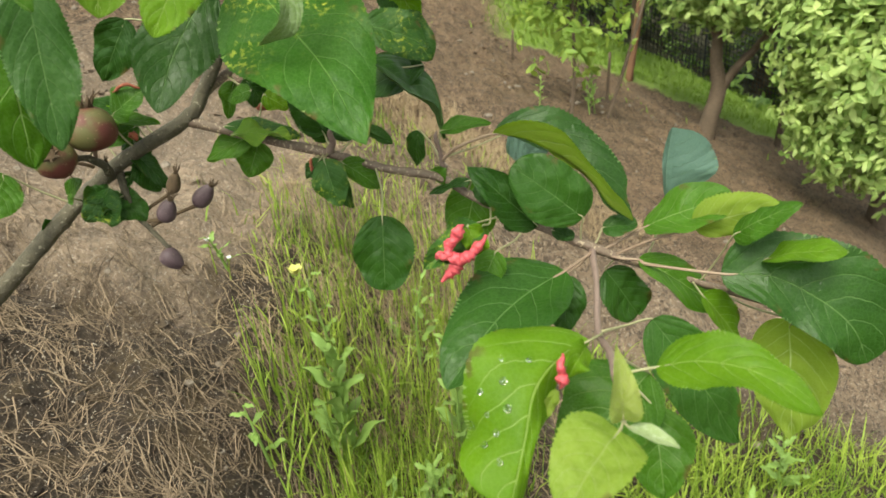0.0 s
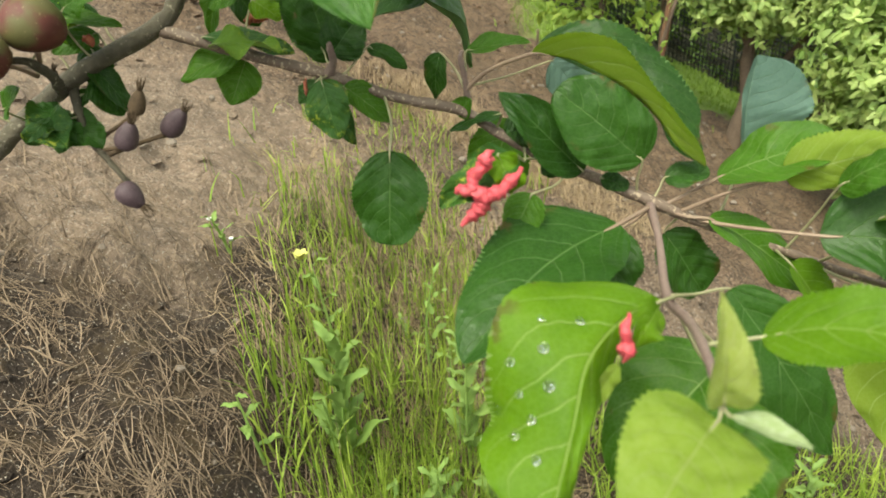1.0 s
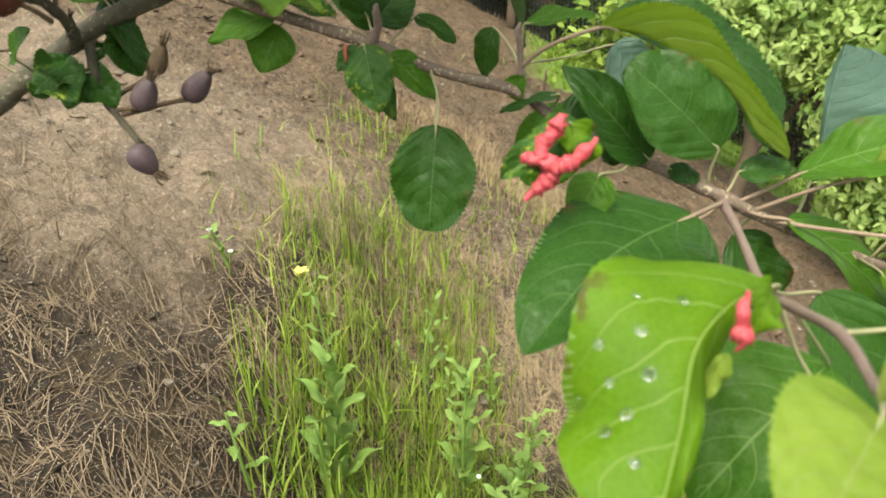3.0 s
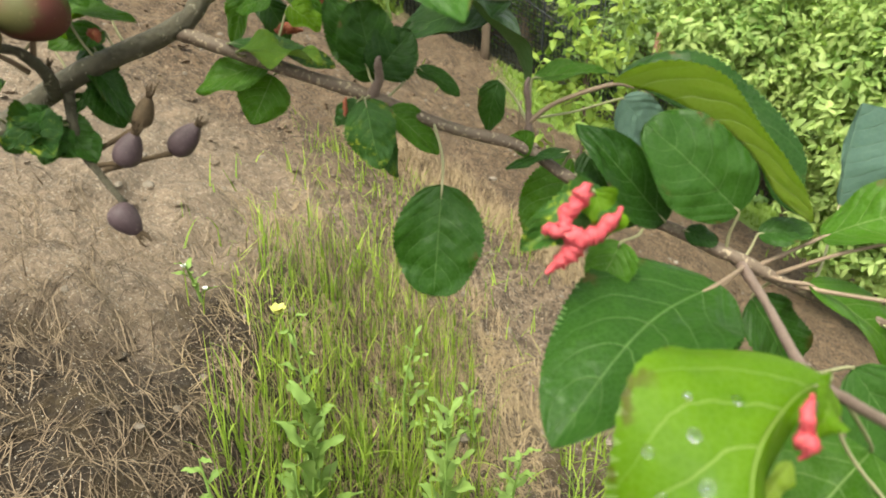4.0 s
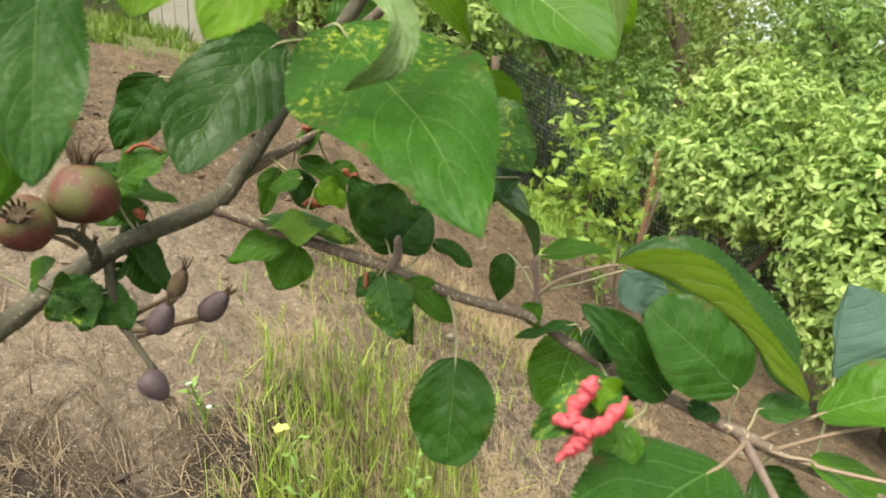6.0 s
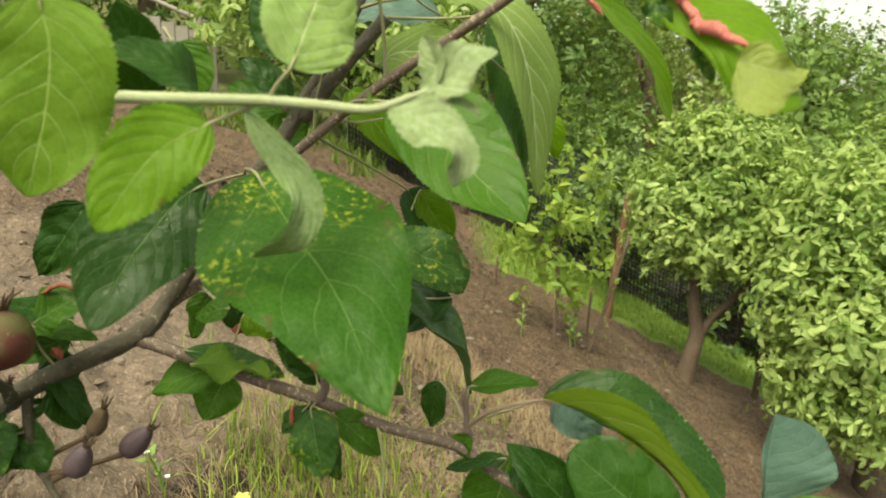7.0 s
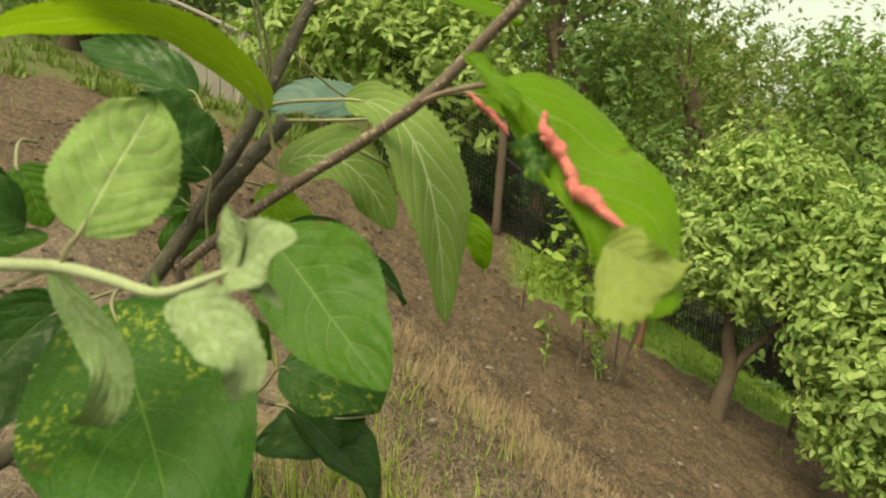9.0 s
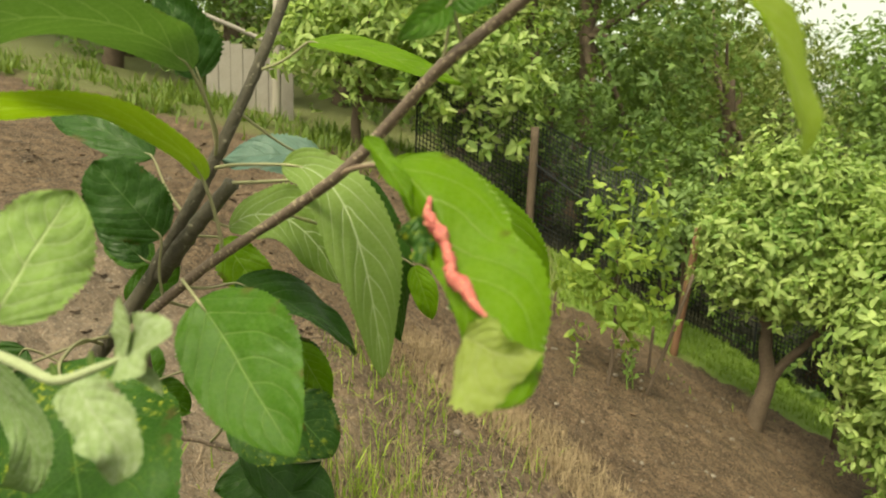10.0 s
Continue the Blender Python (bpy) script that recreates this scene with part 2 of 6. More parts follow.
LEAF = {
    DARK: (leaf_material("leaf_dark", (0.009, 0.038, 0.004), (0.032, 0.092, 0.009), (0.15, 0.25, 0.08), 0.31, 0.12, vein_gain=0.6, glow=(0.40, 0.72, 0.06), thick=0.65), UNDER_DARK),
    MID: (leaf_material("leaf_mid", (0.022, 0.078, 0.004), (0.068, 0.168, 0.009), (0.28, 0.40, 0.13), 0.36, 0.26, vein_gain=0.7, glow=(0.40, 0.72, 0.06)), UNDER),
    LIGHT: (leaf_material("leaf_light", (0.080, 0.185, 0.005), (0.185, 0.33, 0.012), (0.38, 0.50, 0.14), 0.40, 0.45, vein_gain=0.85, glow=(0.45, 0.75, 0.06)), UNDER),
    PALE: (leaf_material("leaf_young", (0.20, 0.33, 0.075), (0.32, 0.44, 0.13), (0.56, 0.64, 0.32), 0.6, 0.35, thick=1.1, fuzz=0.14, vein_gain=0.9), UNDER),
    "arch": (leaf_material("leaf_arched", (0.14, 0.255, 0.028), (0.26, 0.385, 0.055), (0.34, 0.44, 0.14), 0.4, 0.55, vein_gain=0.85), UNDER_LIT),
    "broad": (leaf_material("leaf_broad", (0.012, 0.056, 0.002), (0.036, 0.120, 0.004), (0.20, 0.34, 0.08), 0.42, 0.16, mottle=0.95, mottle_to=0.62, vein_gain=0.42, glow=(0.40, 0.72, 0.06), thick=0.6), UNDER),
    "mottled": (leaf_material("leaf_mottled", (0.016, 0.060, 0.010), (0.045, 0.12, 0.020), (0.16, 0.28, 0.07), 0.36, 0.16, mottle=1.0, vein_gain=0.8), UNDER_DARK),
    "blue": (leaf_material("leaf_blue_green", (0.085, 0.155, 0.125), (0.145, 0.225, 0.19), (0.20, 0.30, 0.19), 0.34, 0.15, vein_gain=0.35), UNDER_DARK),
    "fresh": (leaf_material("leaf_fresh", (0.14, 0.26, 0.02), (0.26, 0.40, 0.055), (0.48, 0.60, 0.20), 0.45, 0.45, vein_gain=0.8, glow=(0.45, 0.75, 0.08)), UNDER),
    "yellow": (leaf_material("leaf_yellowing", (0.16, 0.27, 0.024), (0.34, 0.43, 0.065), (0.50, 0.54, 0.20), 0.48, 0.48, fuzz=0.05), UNDER),
    "flecked": (leaf_material("leaf_flecked", (0.075, 0.165, 0.014), (0.16, 0.28, 0.03), (0.25, 0.35, 0.09), 0.4, 0.3, mottle=1.0, mottle_to=3.0, vein_gain=0.7), UNDER),
    "tip": (leaf_material("leaf_yellow_tip", (0.30, 0.37, 0.07), (0.46, 0.51, 0.15), (0.62, 0.64, 0.32), 0.5, 0.5, fuzz=0.1),) * 2,
    "downy": (leaf_material("leaf_downy", (0.24, 0.33, 0.13), (0.36, 0.43, 0.21), (0.56, 0.60, 0.40), 0.7, 0.3, fuzz=0.35, vein_gain=0.8),) * 2,
    "ring": (leaf_material("leaf_grey_downy", (0.15, 0.245, 0.075), (0.23, 0.33, 0.125), (0.40, 0.46, 0.26), 0.65, 0.25, fuzz=0.20, vein_gain=0.9), leaf_material("leaf_downy_underside", (0.26, 0.34, 0.16), (0.36, 0.43, 0.23), (0.52, 0.56, 0.38), 0.7, 0.3, fuzz=0.3, vein_gain=0.7)),
}
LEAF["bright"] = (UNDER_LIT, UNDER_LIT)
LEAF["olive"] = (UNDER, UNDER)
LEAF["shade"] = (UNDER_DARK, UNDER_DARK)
DROP = plain_material("water_drop", (1, 1, 1), 0.02)
DROP.node_tree.nodes["Principled BSDF"].inputs["Transmission Weight"].default_value = 1.0
DROP.node_tree.nodes["Principled BSDF"].inputs["IOR"].default_value = 1.33
STALK = rough_material("petiole", (0.23, 0.25, 0.11), (0.40, 0.35, 0.22), 60, 400, 0.5, 0.2, 0.0004)
RED_STALK = rough_material("red_petiole", (0.19, 0.115, 0.085), (0.35, 0.26, 0.185), 60, 400, 0.5, 0.2, 0.0004)
BARK = rough_material("bark", (0.030, 0.025, 0.016), (0.165, 0.138, 0.092), 34, 210, 0.52, 1.0, 0.003, (0.30, 0.265, 0.20), 0.64)
TWIG = rough_material("twig_bark", (0.085, 0.055, 0.042), (0.23, 0.165, 0.125), 40, 330, 0.6, 0.5, 0.0008, (0.40, 0.31, 0.22), 0.58)
SHOOT = rough_material("young_shoot", (0.23, 0.26, 0.115), (0.46, 0.50, 0.31), 24, 700, 0.75, 0.3, 0.0004)
PINK_TWIG = rough_material("young_twig_bark", (0.13, 0.085, 0.072), (0.28, 0.20, 0.175), 40, 330, 0.6, 0.4, 0.0006)
GALL = rough_material("gall_red", (0.50, 0.06, 0.07), (0.68, 0.25, 0.20), 230, 700, 0.45, 0.6, 0.0012, (0.60, 0.50, 0.20), 0.63)
GALL_PINK = rough_material("gall_pink", (0.44, 0.025, 0.045), (0.66, 0.12, 0.15), 190, 800, 0.42, 0.5, 0.0010, (0.60, 0.40, 0.20), 0.68)
GALL_DULL = rough_material("gall_brownish_red", (0.20, 0.035, 0.020), (0.42, 0.12, 0.06), 240, 900, 0.55, 0.6, 0.0010, (0.30, 0.22, 0.08), 0.62)


def apple_material():
    m, nodes, links, p = nodes_of("apple_skin")
    obj = nodes.new("ShaderNodeTexCoord").outputs["Object"]
    blush = ramp_node(nodes, links, noise_node(nodes, links, obj, 34.0, 3.0), 0.40, 0.56)
    col = mix_node(nodes, links, blush, (0.11, 0.10, 0.034), (0.115, 0.030, 0.023))
    dots = ramp_node(nodes, links, noise_node(nodes, links, obj, 520.0, 2.0), 0.66, 0.70)
    col = mix_node(nodes, links, dots, col, (0.24, 0.17, 0.09))
    links.new(col, p.inputs["Base Color"])
    p.inputs["Roughness"].default_value = 0.62
    bump_node(nodes, links, noise_node(nodes, links, obj, 300.0, 4.0), 0.3, 0.0004, p)
    return m


FRUIT = apple_material()
PLUM = rough_material("dry_fruitlet_skin", (0.050, 0.028, 0.036), (0.13, 0.085, 0.098), 90, 500, 0.6, 0.4, 0.0006, (0.2, 0.16, 0.12), 0.68)
DRY = rough_material("dry_calyx", (0.035, 0.022, 0.014), (0.16, 0.105, 0.06), 90, 500, 0.9, 0.5, 0.0008)
SOIL = soil_material()
STRAW = crown_leaf_material("dry_grass", (0.028, 0.018, 0.012), (0.33, 0.24, 0.165), 0.0, 0.8)
TAN = rough_material("straw_mat", (0.22, 0.15, 0.085), (0.42, 0.315, 0.20), 9, 60, 0.85, 0.2, 0.001)
STONE = rough_material("pebble", (0.12, 0.092, 0.07), (0.28, 0.23, 0.19), 22, 160, 0.85, 0.4, 0.002)
GRASS = crown_leaf_material("grass_blade", (0.075, 0.16, 0.012), (0.46, 0.56, 0.10), 0.34)
LAWN = crown_leaf_material("lawn_blade", (0.13, 0.22, 0.03), (0.27, 0.37, 0.08), 0.35)
BANK_WEED = crown_leaf_material("bank_weed_leaf", (0.06, 0.11, 0.02), (0.20, 0.27, 0.06), 0.3)
WEED = crown_leaf_material("weed_leaf", (0.15, 0.27, 0.055), (0.33, 0.45, 0.13), 0.32)
CROWN_PEAR = crown_leaf_material("orchard_leaf", (0.16, 0.275, 0.065), (0.60, 0.70, 0.27), 0.42, 0.42)
CROWN_GREY = crown_leaf_material("grey_orchard_leaf", (0.12, 0.20, 0.06), (0.32, 0.42, 0.16), 0.3)
CROWN_YELLOW = crown_leaf_material("yellow_sapling_leaf", (0.14, 0.25, 0.045), (0.42, 0.51, 0.11), 0.36)
CROWN_WOOD = crown_leaf_material("woodland_leaf", (0.048, 0.10, 0.024), (0.20, 0.29, 0.085), 0.3)
CROWN_WOOD_LIGHT = crown_leaf_material("light_woodland_leaf", (0.10, 0.18, 0.04), (0.29, 0.41, 0.13), 0.3)
CROWN_BROWN = crown_leaf_material("brownish_woodland_leaf", (0.10, 0.14, 0.03), (0.31, 0.35, 0.12), 0.3)
POST_WOOD = rough_material("reddish_post_wood", (0.13, 0.062, 0.034), (0.25, 0.13, 0.075), 8, 90, 0.8, 0.5, 0.003, stretch=(1, 1, 0.1))
GREY_WOOD = rough_material("grey_weathered_wood", (0.26, 0.22, 0.18), (0.46, 0.41, 0.36), 8, 90, 0.85, 0.5, 0.003, stretch=(1, 1, 0.1))
TRUNK_BARK = rough_material("orchard_bark", (0.065, 0.044, 0.031), (0.17, 0.12, 0.085), 12, 90, 0.9, 0.8, 0.006)
BOARD = rough_material("pale_board", (0.22, 0.19, 0.165), (0.36, 0.32, 0.29), 6, 70, 0.8, 0.3, 0.002)
NET = plain_material("black_net", (0.012, 0.014, 0.018), 0.5)
PETAL_Y = plain_material("yellow_petal", (0.50, 0.49, 0.13), 0.6)
PETAL_W = plain_material("white_petal", (0.75, 0.75, 0.70), 0.6)


# ---- builders ----
def mesh_object(name, verts, faces, mats, parent=None, label="", mat_index=None, uvs=None, smooth=True):
    me = bpy.data.meshes.new(name)
    me.from_pydata([tuple(v) for v in verts], [], faces)
    for m in mats if isinstance(mats, (list, tuple)) else [mats]:
        me.materials.append(m)
    if mat_index is not None:
        me.polygons.foreach_set("material_index", mat_index)
    if uvs is not None:
        layer = me.uv_layers.new(name="uv")
        idx = np.zeros(len(me.loops), dtype=np.int32)
        me.loops.foreach_get("vertex_index", idx)
        layer.data.foreach_set("uv", np.asarray(uvs, dtype=np.float32)[idx].ravel())
    if smooth:
        me.polygons.foreach_set("use_smooth", [True] * len(me.polygons))
    me.update()
    ob = new(name, me)
    if parent:
        ob.parent = parent
    if label:
        ob["label"] = label
    return ob


def thing(name, label, category, group="", kind="", at=(0, 0, 0)):
    e = new(name)
    e.location = at
    e.empty_display_size = 0.02
    return tagged(e, label, category, group, kind)


def spline(points, per=8):
    """Catmull-Rom through rows of (x, y, z, radius)."""
    p = np.array(points, float)
    p = np.vstack([2 * p[0] - p[1], p, 2 * p[-1] - p[-2]])
    out = []
    for i in range(1, len(p) - 2):
        for k in range(per):
            t = k / per
            a, b, c, d = p[i - 1], p[i], p[i + 1], p[i + 2]
            out.append(0.5 * (2 * b + (c - a) * t + (2 * a - 5 * b + 4 * c - d) * t * t + (3 * b - a - 3 * c + d) * t**3))
    out.append(p[-2])
    out = np.array(out)
    out[:, 3] = np.clip(out[:, 3], 1e-4, None)
    return out


def tube_data(points, sides=10, per=8, knobble=0.08, seed=0, smooth_path=True):
    """Verts and faces of a closed tapering tube, with small swellings."""
    path = spline(points, per) if smooth_path else np.array(points, float)
    rng = np.random.default_rng(seed)
    verts, faces = [], []
    ref = np.array([0.31, 0.2, 0.93])
    for i, row in enumerate(path):
        d = path[min(i + 1, len(path) - 1), :3] - path[max(i - 1, 0), :3]
        d = d / (np.linalg.norm(d) + 1e-9)
        a = np.cross(d, ref)
        a /= np.linalg.norm(a) + 1e-9
        b = np.cross(d, a)
        r0 = row[3] * (1 + knobble * rng.normal() * 0.6)
        for k in range(sides):
            w = 2 * math.pi * k / sides
            r = r0 * (1 + knobble * 0.5 * rng.normal())
            verts.append(row[:3] + r * (math.cos(w) * a + math.sin(w) * b))
    n = len(path)
    for i in range(n - 1):
        for k in range(sides):
            k2 = (k + 1) % sides
            faces.append((i * sides + k, i * sides + k2, (i + 1) * sides + k2, (i + 1) * sides + k))
    faces.append(tuple(range(sides))[::-1])
    faces.append(tuple((n - 1) * sides + k for k in range(sides)))
    return verts, faces


def tube(name, points, mat, parent=None, label="", sides=10, per=8, knobble=0.08, seed=0):
    v, f = tube_data(points, sides, per, knobble, seed)
    return mesh_object(name, v, f, mat, parent, label)


def straw_strips(rng, crowns, spread):
    """Dead blades lying from each crown in loose fans, following the soil with a low arch."""
    verts, faces = [], []
    for c in crowns:
        size = spread * rng.uniform(0.5, 1.3)
        turn, fan = rng.uniform(0, 6.28), rng.uniform(0.5, 2.6)
        for k in range(int(rng.integers(4, 10))):
            w = turn + rng.uniform(-fan, fan)
            x0, y0 = c[0] + rng.normal(0, 0.009), c[1] + rng.normal(0, 0.009)
            reach, arch, bow = size * rng.uniform(0.3, 1.9), abs(rng.normal(0.04, 0.09)), rng.normal(0, 0.16)
            wid = rng.uniform(0.0005, 0.0014)
            o = len(verts)
            for i in range(4):
                s = i / 3
                a = w + bow * s
                x, y = x0 + reach * s * math.cos(a), y0 + reach * s * math.sin(a)
                z = top_of_ground(x, y) + 0.002 + reach * arch * (math.sin(2.6 * s) + 0.3 * s)
                h = wid * (1 - 0.6 * s)
                verts.append((x - h * math.sin(a), y + h * math.cos(a), z))
                verts.append((x + h * math.sin(a), y - h * math.cos(a), z + 0.3 * h))
            faces += [(o + 2 * i, o + 2 * i + 1, o + 2 * i + 3, o + 2 * i + 2) for i in range(3)]
    return np.array(verts), faces


def ground_height(x, y):
    """The hillside: it falls to the right, rises gently ahead, and climbs to the wooded slope far off."""
    b = np.where(y < 1.7, 0.217 + 0.18 * y, 0.523 + 0.05 * (np.minimum(y, 9) - 1.7))
    b = np.where(y < -1.0, 0.217 - 0.18 - 0.02 * (-1 - y), b)
    b = b + 0.16 * np.clip(y - 9, 0, 26) + 0.03 * np.clip(y - 35, 0, None)
    s = np.where(x < -1.2, 0.588 + 0.2 * np.clip(-1.2 - x, 0, 6), np.where(x > 2.6, -1.274 - 0.10 * np.clip(x - 2.6, 0, 8), -0.49 * x))
    k = np.clip((x + 0.52) / 0.34, 0, 1)
    m = np.clip((2.3 - y) / 0.8, 0, 1)
    return b + s - 0.21 * k * k * (3 - 2 * k) * m * m * (3 - 2 * m)


def fine_height(x, y):
    """Clods and ruts on top of the hillside."""
    v = Vector((x, y, 0.0))
    h = 0.034 * noise.noise(v * 2.3) + 0.026 * noise.noise(v * 6.1) + 0.045 * abs(noise.noise(v * 7.5)) + 0.028 * abs(noise.noise(v * 17.0)) + 0.013 * noise.noise(v * 29.0) + 0.005 * noise.noise(v * 55.0)
    return h


def top_of_ground(x, y):
    return float(ground_height(np.float64(x), np.float64(y))) + fine_height(x, y)


def build_ground():
    xs = np.r_[-90, -50, -30, -18, -11, -7, -5, np.arange(-4, -1.6, 0.08), np.arange(-1.6, 0.7, 0.016), np.arange(0.7, 3.6, 0.06), 4, 5, 7, 11, 18, 30, 50, 90]
    ys = np.r_[-60, -30, -14, -7, -3, -1.5, -0.6, 0.0, 0.4, np.arange(0.65, 2.3, 0.016), np.arange(2.3, 7, 0.05), 7.5, 8, 9, 10, 12, 15, 20, 27, 35, 50, 80, 140]
    verts = []
    for y in ys:
        zs = ground_height(xs, np.full_like(xs, y))
        for x, z in zip(xs, zs):
            verts.append((x, y, z + fine_height(x, y)))
    w = len(xs)
    faces = [(j * w + i, j * w + i + 1, (j + 1) * w + i + 1, (j + 1) * w + i) for j in range(len(ys) - 1) for i in range(w - 1)]
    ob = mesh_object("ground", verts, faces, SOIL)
    tagged(ob, "sloping bare brown soil with a grassy margin", "ground", kind="structure")


def blade_strips(rng, roots, heights, widths, lean, bend, segments=3):
    """Many grass blades: tapering bent strips. Returns verts and faces."""
    n = len(roots)
    head = rng.uniform(0, 2 * math.pi, n)
    d = np.stack([np.cos(head), np.sin(head), np.zeros(n)], 1)
    side = np.stack([-d[:, 1], d[:, 0], np.zeros(n)], 1)
    lean = np.abs(rng.normal(0, lean, n))
    bend = np.abs(rng.normal(0, bend, n))
    verts = np.zeros((n, 2 * segments + 1, 3))
    p, a = roots.copy(), lean.copy()
    for k in range(segments + 1):
        w = widths * (1 - 0.75 * k / segments)
        if k < segments:
            verts[:, 2 * k] = p - side * w[:, None] / 2
            verts[:, 2 * k + 1] = p + side * w[:, None] / 2
        else:
            verts[:, 2 * k] = p
        step = heights / segments
        p = p + d * (np.sin(a) * step)[:, None] + np.array([0, 0, 1.0]) * (np.cos(a) * step)[:, None]
        a = a + bend / segments
    m = 2 * segments + 1
    faces = []
    for i in range(n):
        o = i * m
        for k in range(segments - 1):
            faces.append((o + 2 * k, o + 2 * k + 1, o + 2 * k + 3, o + 2 * k + 2))
        faces.append((o + 2 * segments - 2, o + 2 * segments - 1, o + 2 * segments))
    return verts.reshape(-1, 3), faces


def on_ground(rng, n, keep):
    """n points on the soil whose plan position passes keep(x, y), a chance from 0 to 1; keep[0:4] is the plan box."""
    x0, x1, y0, y1, chance = keep
    out = []
    while len(out) < n:
        x, y = rng.uniform(x0, x1), rng.uniform(y0, y1)
        if rng.random() < chance(x, y):
            out.append((x, y, top_of_ground(x, y) - 0.003))
    return np.array(out)


# ---- trees ----
def leaf_cards(rng, centres, outward, size, facing, droop=0.2):
    """Small folded leaves: each a two-sided blade of four faces about a midrib."""
    n = len(centres)
    d = outward + rng.normal(0, 0.25, (n, 3)) + np.array([0, 0, 0.05 - droop])
    d /= np.linalg.norm(d, axis=1)[:, None]
    up = np.array([0, 0, 0.8]) + rng.normal(0, 0.4, (n, 3)) + facing
    s = np.cross(d, up)
    s /= np.linalg.norm(s, axis=1)[:, None] + 1e-9
    u = np.cross(s, d)
    length = size * rng.uniform(0.45, 1.35, n)
    wid = length * rng.uniform(0.18, 0.29, n)
    fold = length * rng.uniform(0.02, 0.14, n)
    sag = length * rng.uniform(-0.05, 0.42, n)
    c = centres
    col = lambda v: v[:, None]  # noqa: E731
    v = np.stack([
        c,
        c + d * col(length * 0.32) + s * col(wid * 0.95) + u * col(fold),
        c + d * col(length * 0.38) + u * col(length * 0.03),
        c + d * col(length * 0.32) - s * col(wid * 0.95) + u * col(fold),
        c + d * col(length * 0.72) + s * col(wid * 0.75) + u * col(fold - sag * 0.45),
        c + d * col(length * 0.72) - s * col(wid * 0.75) + u * col(fold - sag * 0.45),
        c + d * col(length) - u * col(sag),
    ], 1)
    o = np.arange(n) * 7
    faces = np.concatenate([
        np.stack([o, o + 2, o + 1, o + 1], 1), np.stack([o, o + 3, o + 2, o + 2], 1),
        np.stack([o + 1, o + 2, o + 6, o + 4], 1), np.stack([o + 2, o + 3, o + 5, o + 6], 1)])
    return v.reshape(-1, 3), [tuple(f[:3]) if f[2] == f[3] else tuple(f) for f in faces.tolist()]


def leafy_tree(name, label, base, trunk, blobs, n_leaves, size, mat, seed, category="tree", sprigs=0.5, bark=TRUNK_BARK, group="", fork=None):
    """A trunk with limbs into each clump of the crown, and a crown of single leaves on outer shells and upright sprigs."""
    rng = np.random.default_rng(seed)
    root = thing(name, label, category, group, at=base)
    base = np.array(base)
    local = [(np.array(p[:3]) - base).tolist() + [p[3]] for p in trunk]
    tube("trunk", local, bark, root, sides=10, knobble=0.05, seed=seed)
    if fork:
        tube("limb", [(np.array(p[:3]) - base).tolist() + [p[3]] for p in fork], bark, root, sides=8, knobble=0.06, seed=seed + 1)
    v_all, f_all, off = [], [], 0
    vols = np.array([b[3] * b[4] * b[5] for b in blobs]) ** (2 / 3)
    for b, share in zip(blobs, vols / vols.sum()):
        c, r = np.array(b[:3]) - base, np.array(b[3:6])
        start = np.array(local[-1][:3]) * 0.6 + np.array(local[max(0, len(local) - 2)][:3]) * 0.4
        midp = (start + c) / 2 + rng.normal(0, 0.05, 3) * r.mean()
        tv, tf = tube_data([(*start, local[-1][3] * 0.8), (*midp, local[-1][3] * 0.5), (*c, local[-1][3] * 0.18)], 6, 5, 0.1, seed)
        mesh_object("limb", tv, tf, bark, root)
        n = int(n_leaves * share)
        # sprigs: short shoots set on the shell, carrying leaves all along them
        k = max(6, int(n / 9))
        d = rng.normal(0, 1, (k, 3))
        d /= np.linalg.norm(d, axis=1)[:, None]
        lump = np.array([1 + 0.55 * noise.noise(Vector(q) * 3.1 + Vector((seed, 0, 0))) for q in d])
        rad = rng.uniform(0.35, 1.0, k) ** 0.35 * lump
        roots = c + d * r * rad[:, None]
        way = d * 0.8 + np.array([0, 0, 0.55]) * sprigs * 2 + rng.normal(0, 0.35, (k, 3))
        way /= np.linalg.norm(way, axis=1)[:, None]
        reach = size * rng.uniform(1.2, 3.4, k)
        tall = (rng.random(k) < 0.15 * sprigs * 2) & (d[:, 2] > 0.1)
        reach[tall] *= 2.4
        way[tall] = way[tall] * 0.25 + np.array([0, 0, 0.9])
        along = rng.uniform(0, 1, (k, 9)) ** 0.6
        cen = roots[:, None] + way[:, None] * (along * reach[:, None])[..., None]
        spread = rng.normal(0, 1, (k, 9, 3))
        spread -= (spread * way[:, None]).sum(2)[..., None] * way[:, None]
        spread /= np.linalg.norm(spread, axis=2)[..., None]
        out = way[:, None] * rng.uniform(-0.1, 0.7, (k, 9, 1)) + spread
        out /= np.linalg.norm(out, axis=2)[..., None]
        v, f = leaf_cards(rng, cen.reshape(-1, 3), out.reshape(-1, 3), size, np.repeat(d, 9, 0))
        v_all.append(v)
        f_all += [tuple(i + off for i in q) for q in f]
        off += len(v)
    crown = mesh_object("crown", np.concatenate(v_all), f_all, mat, root)
    return root


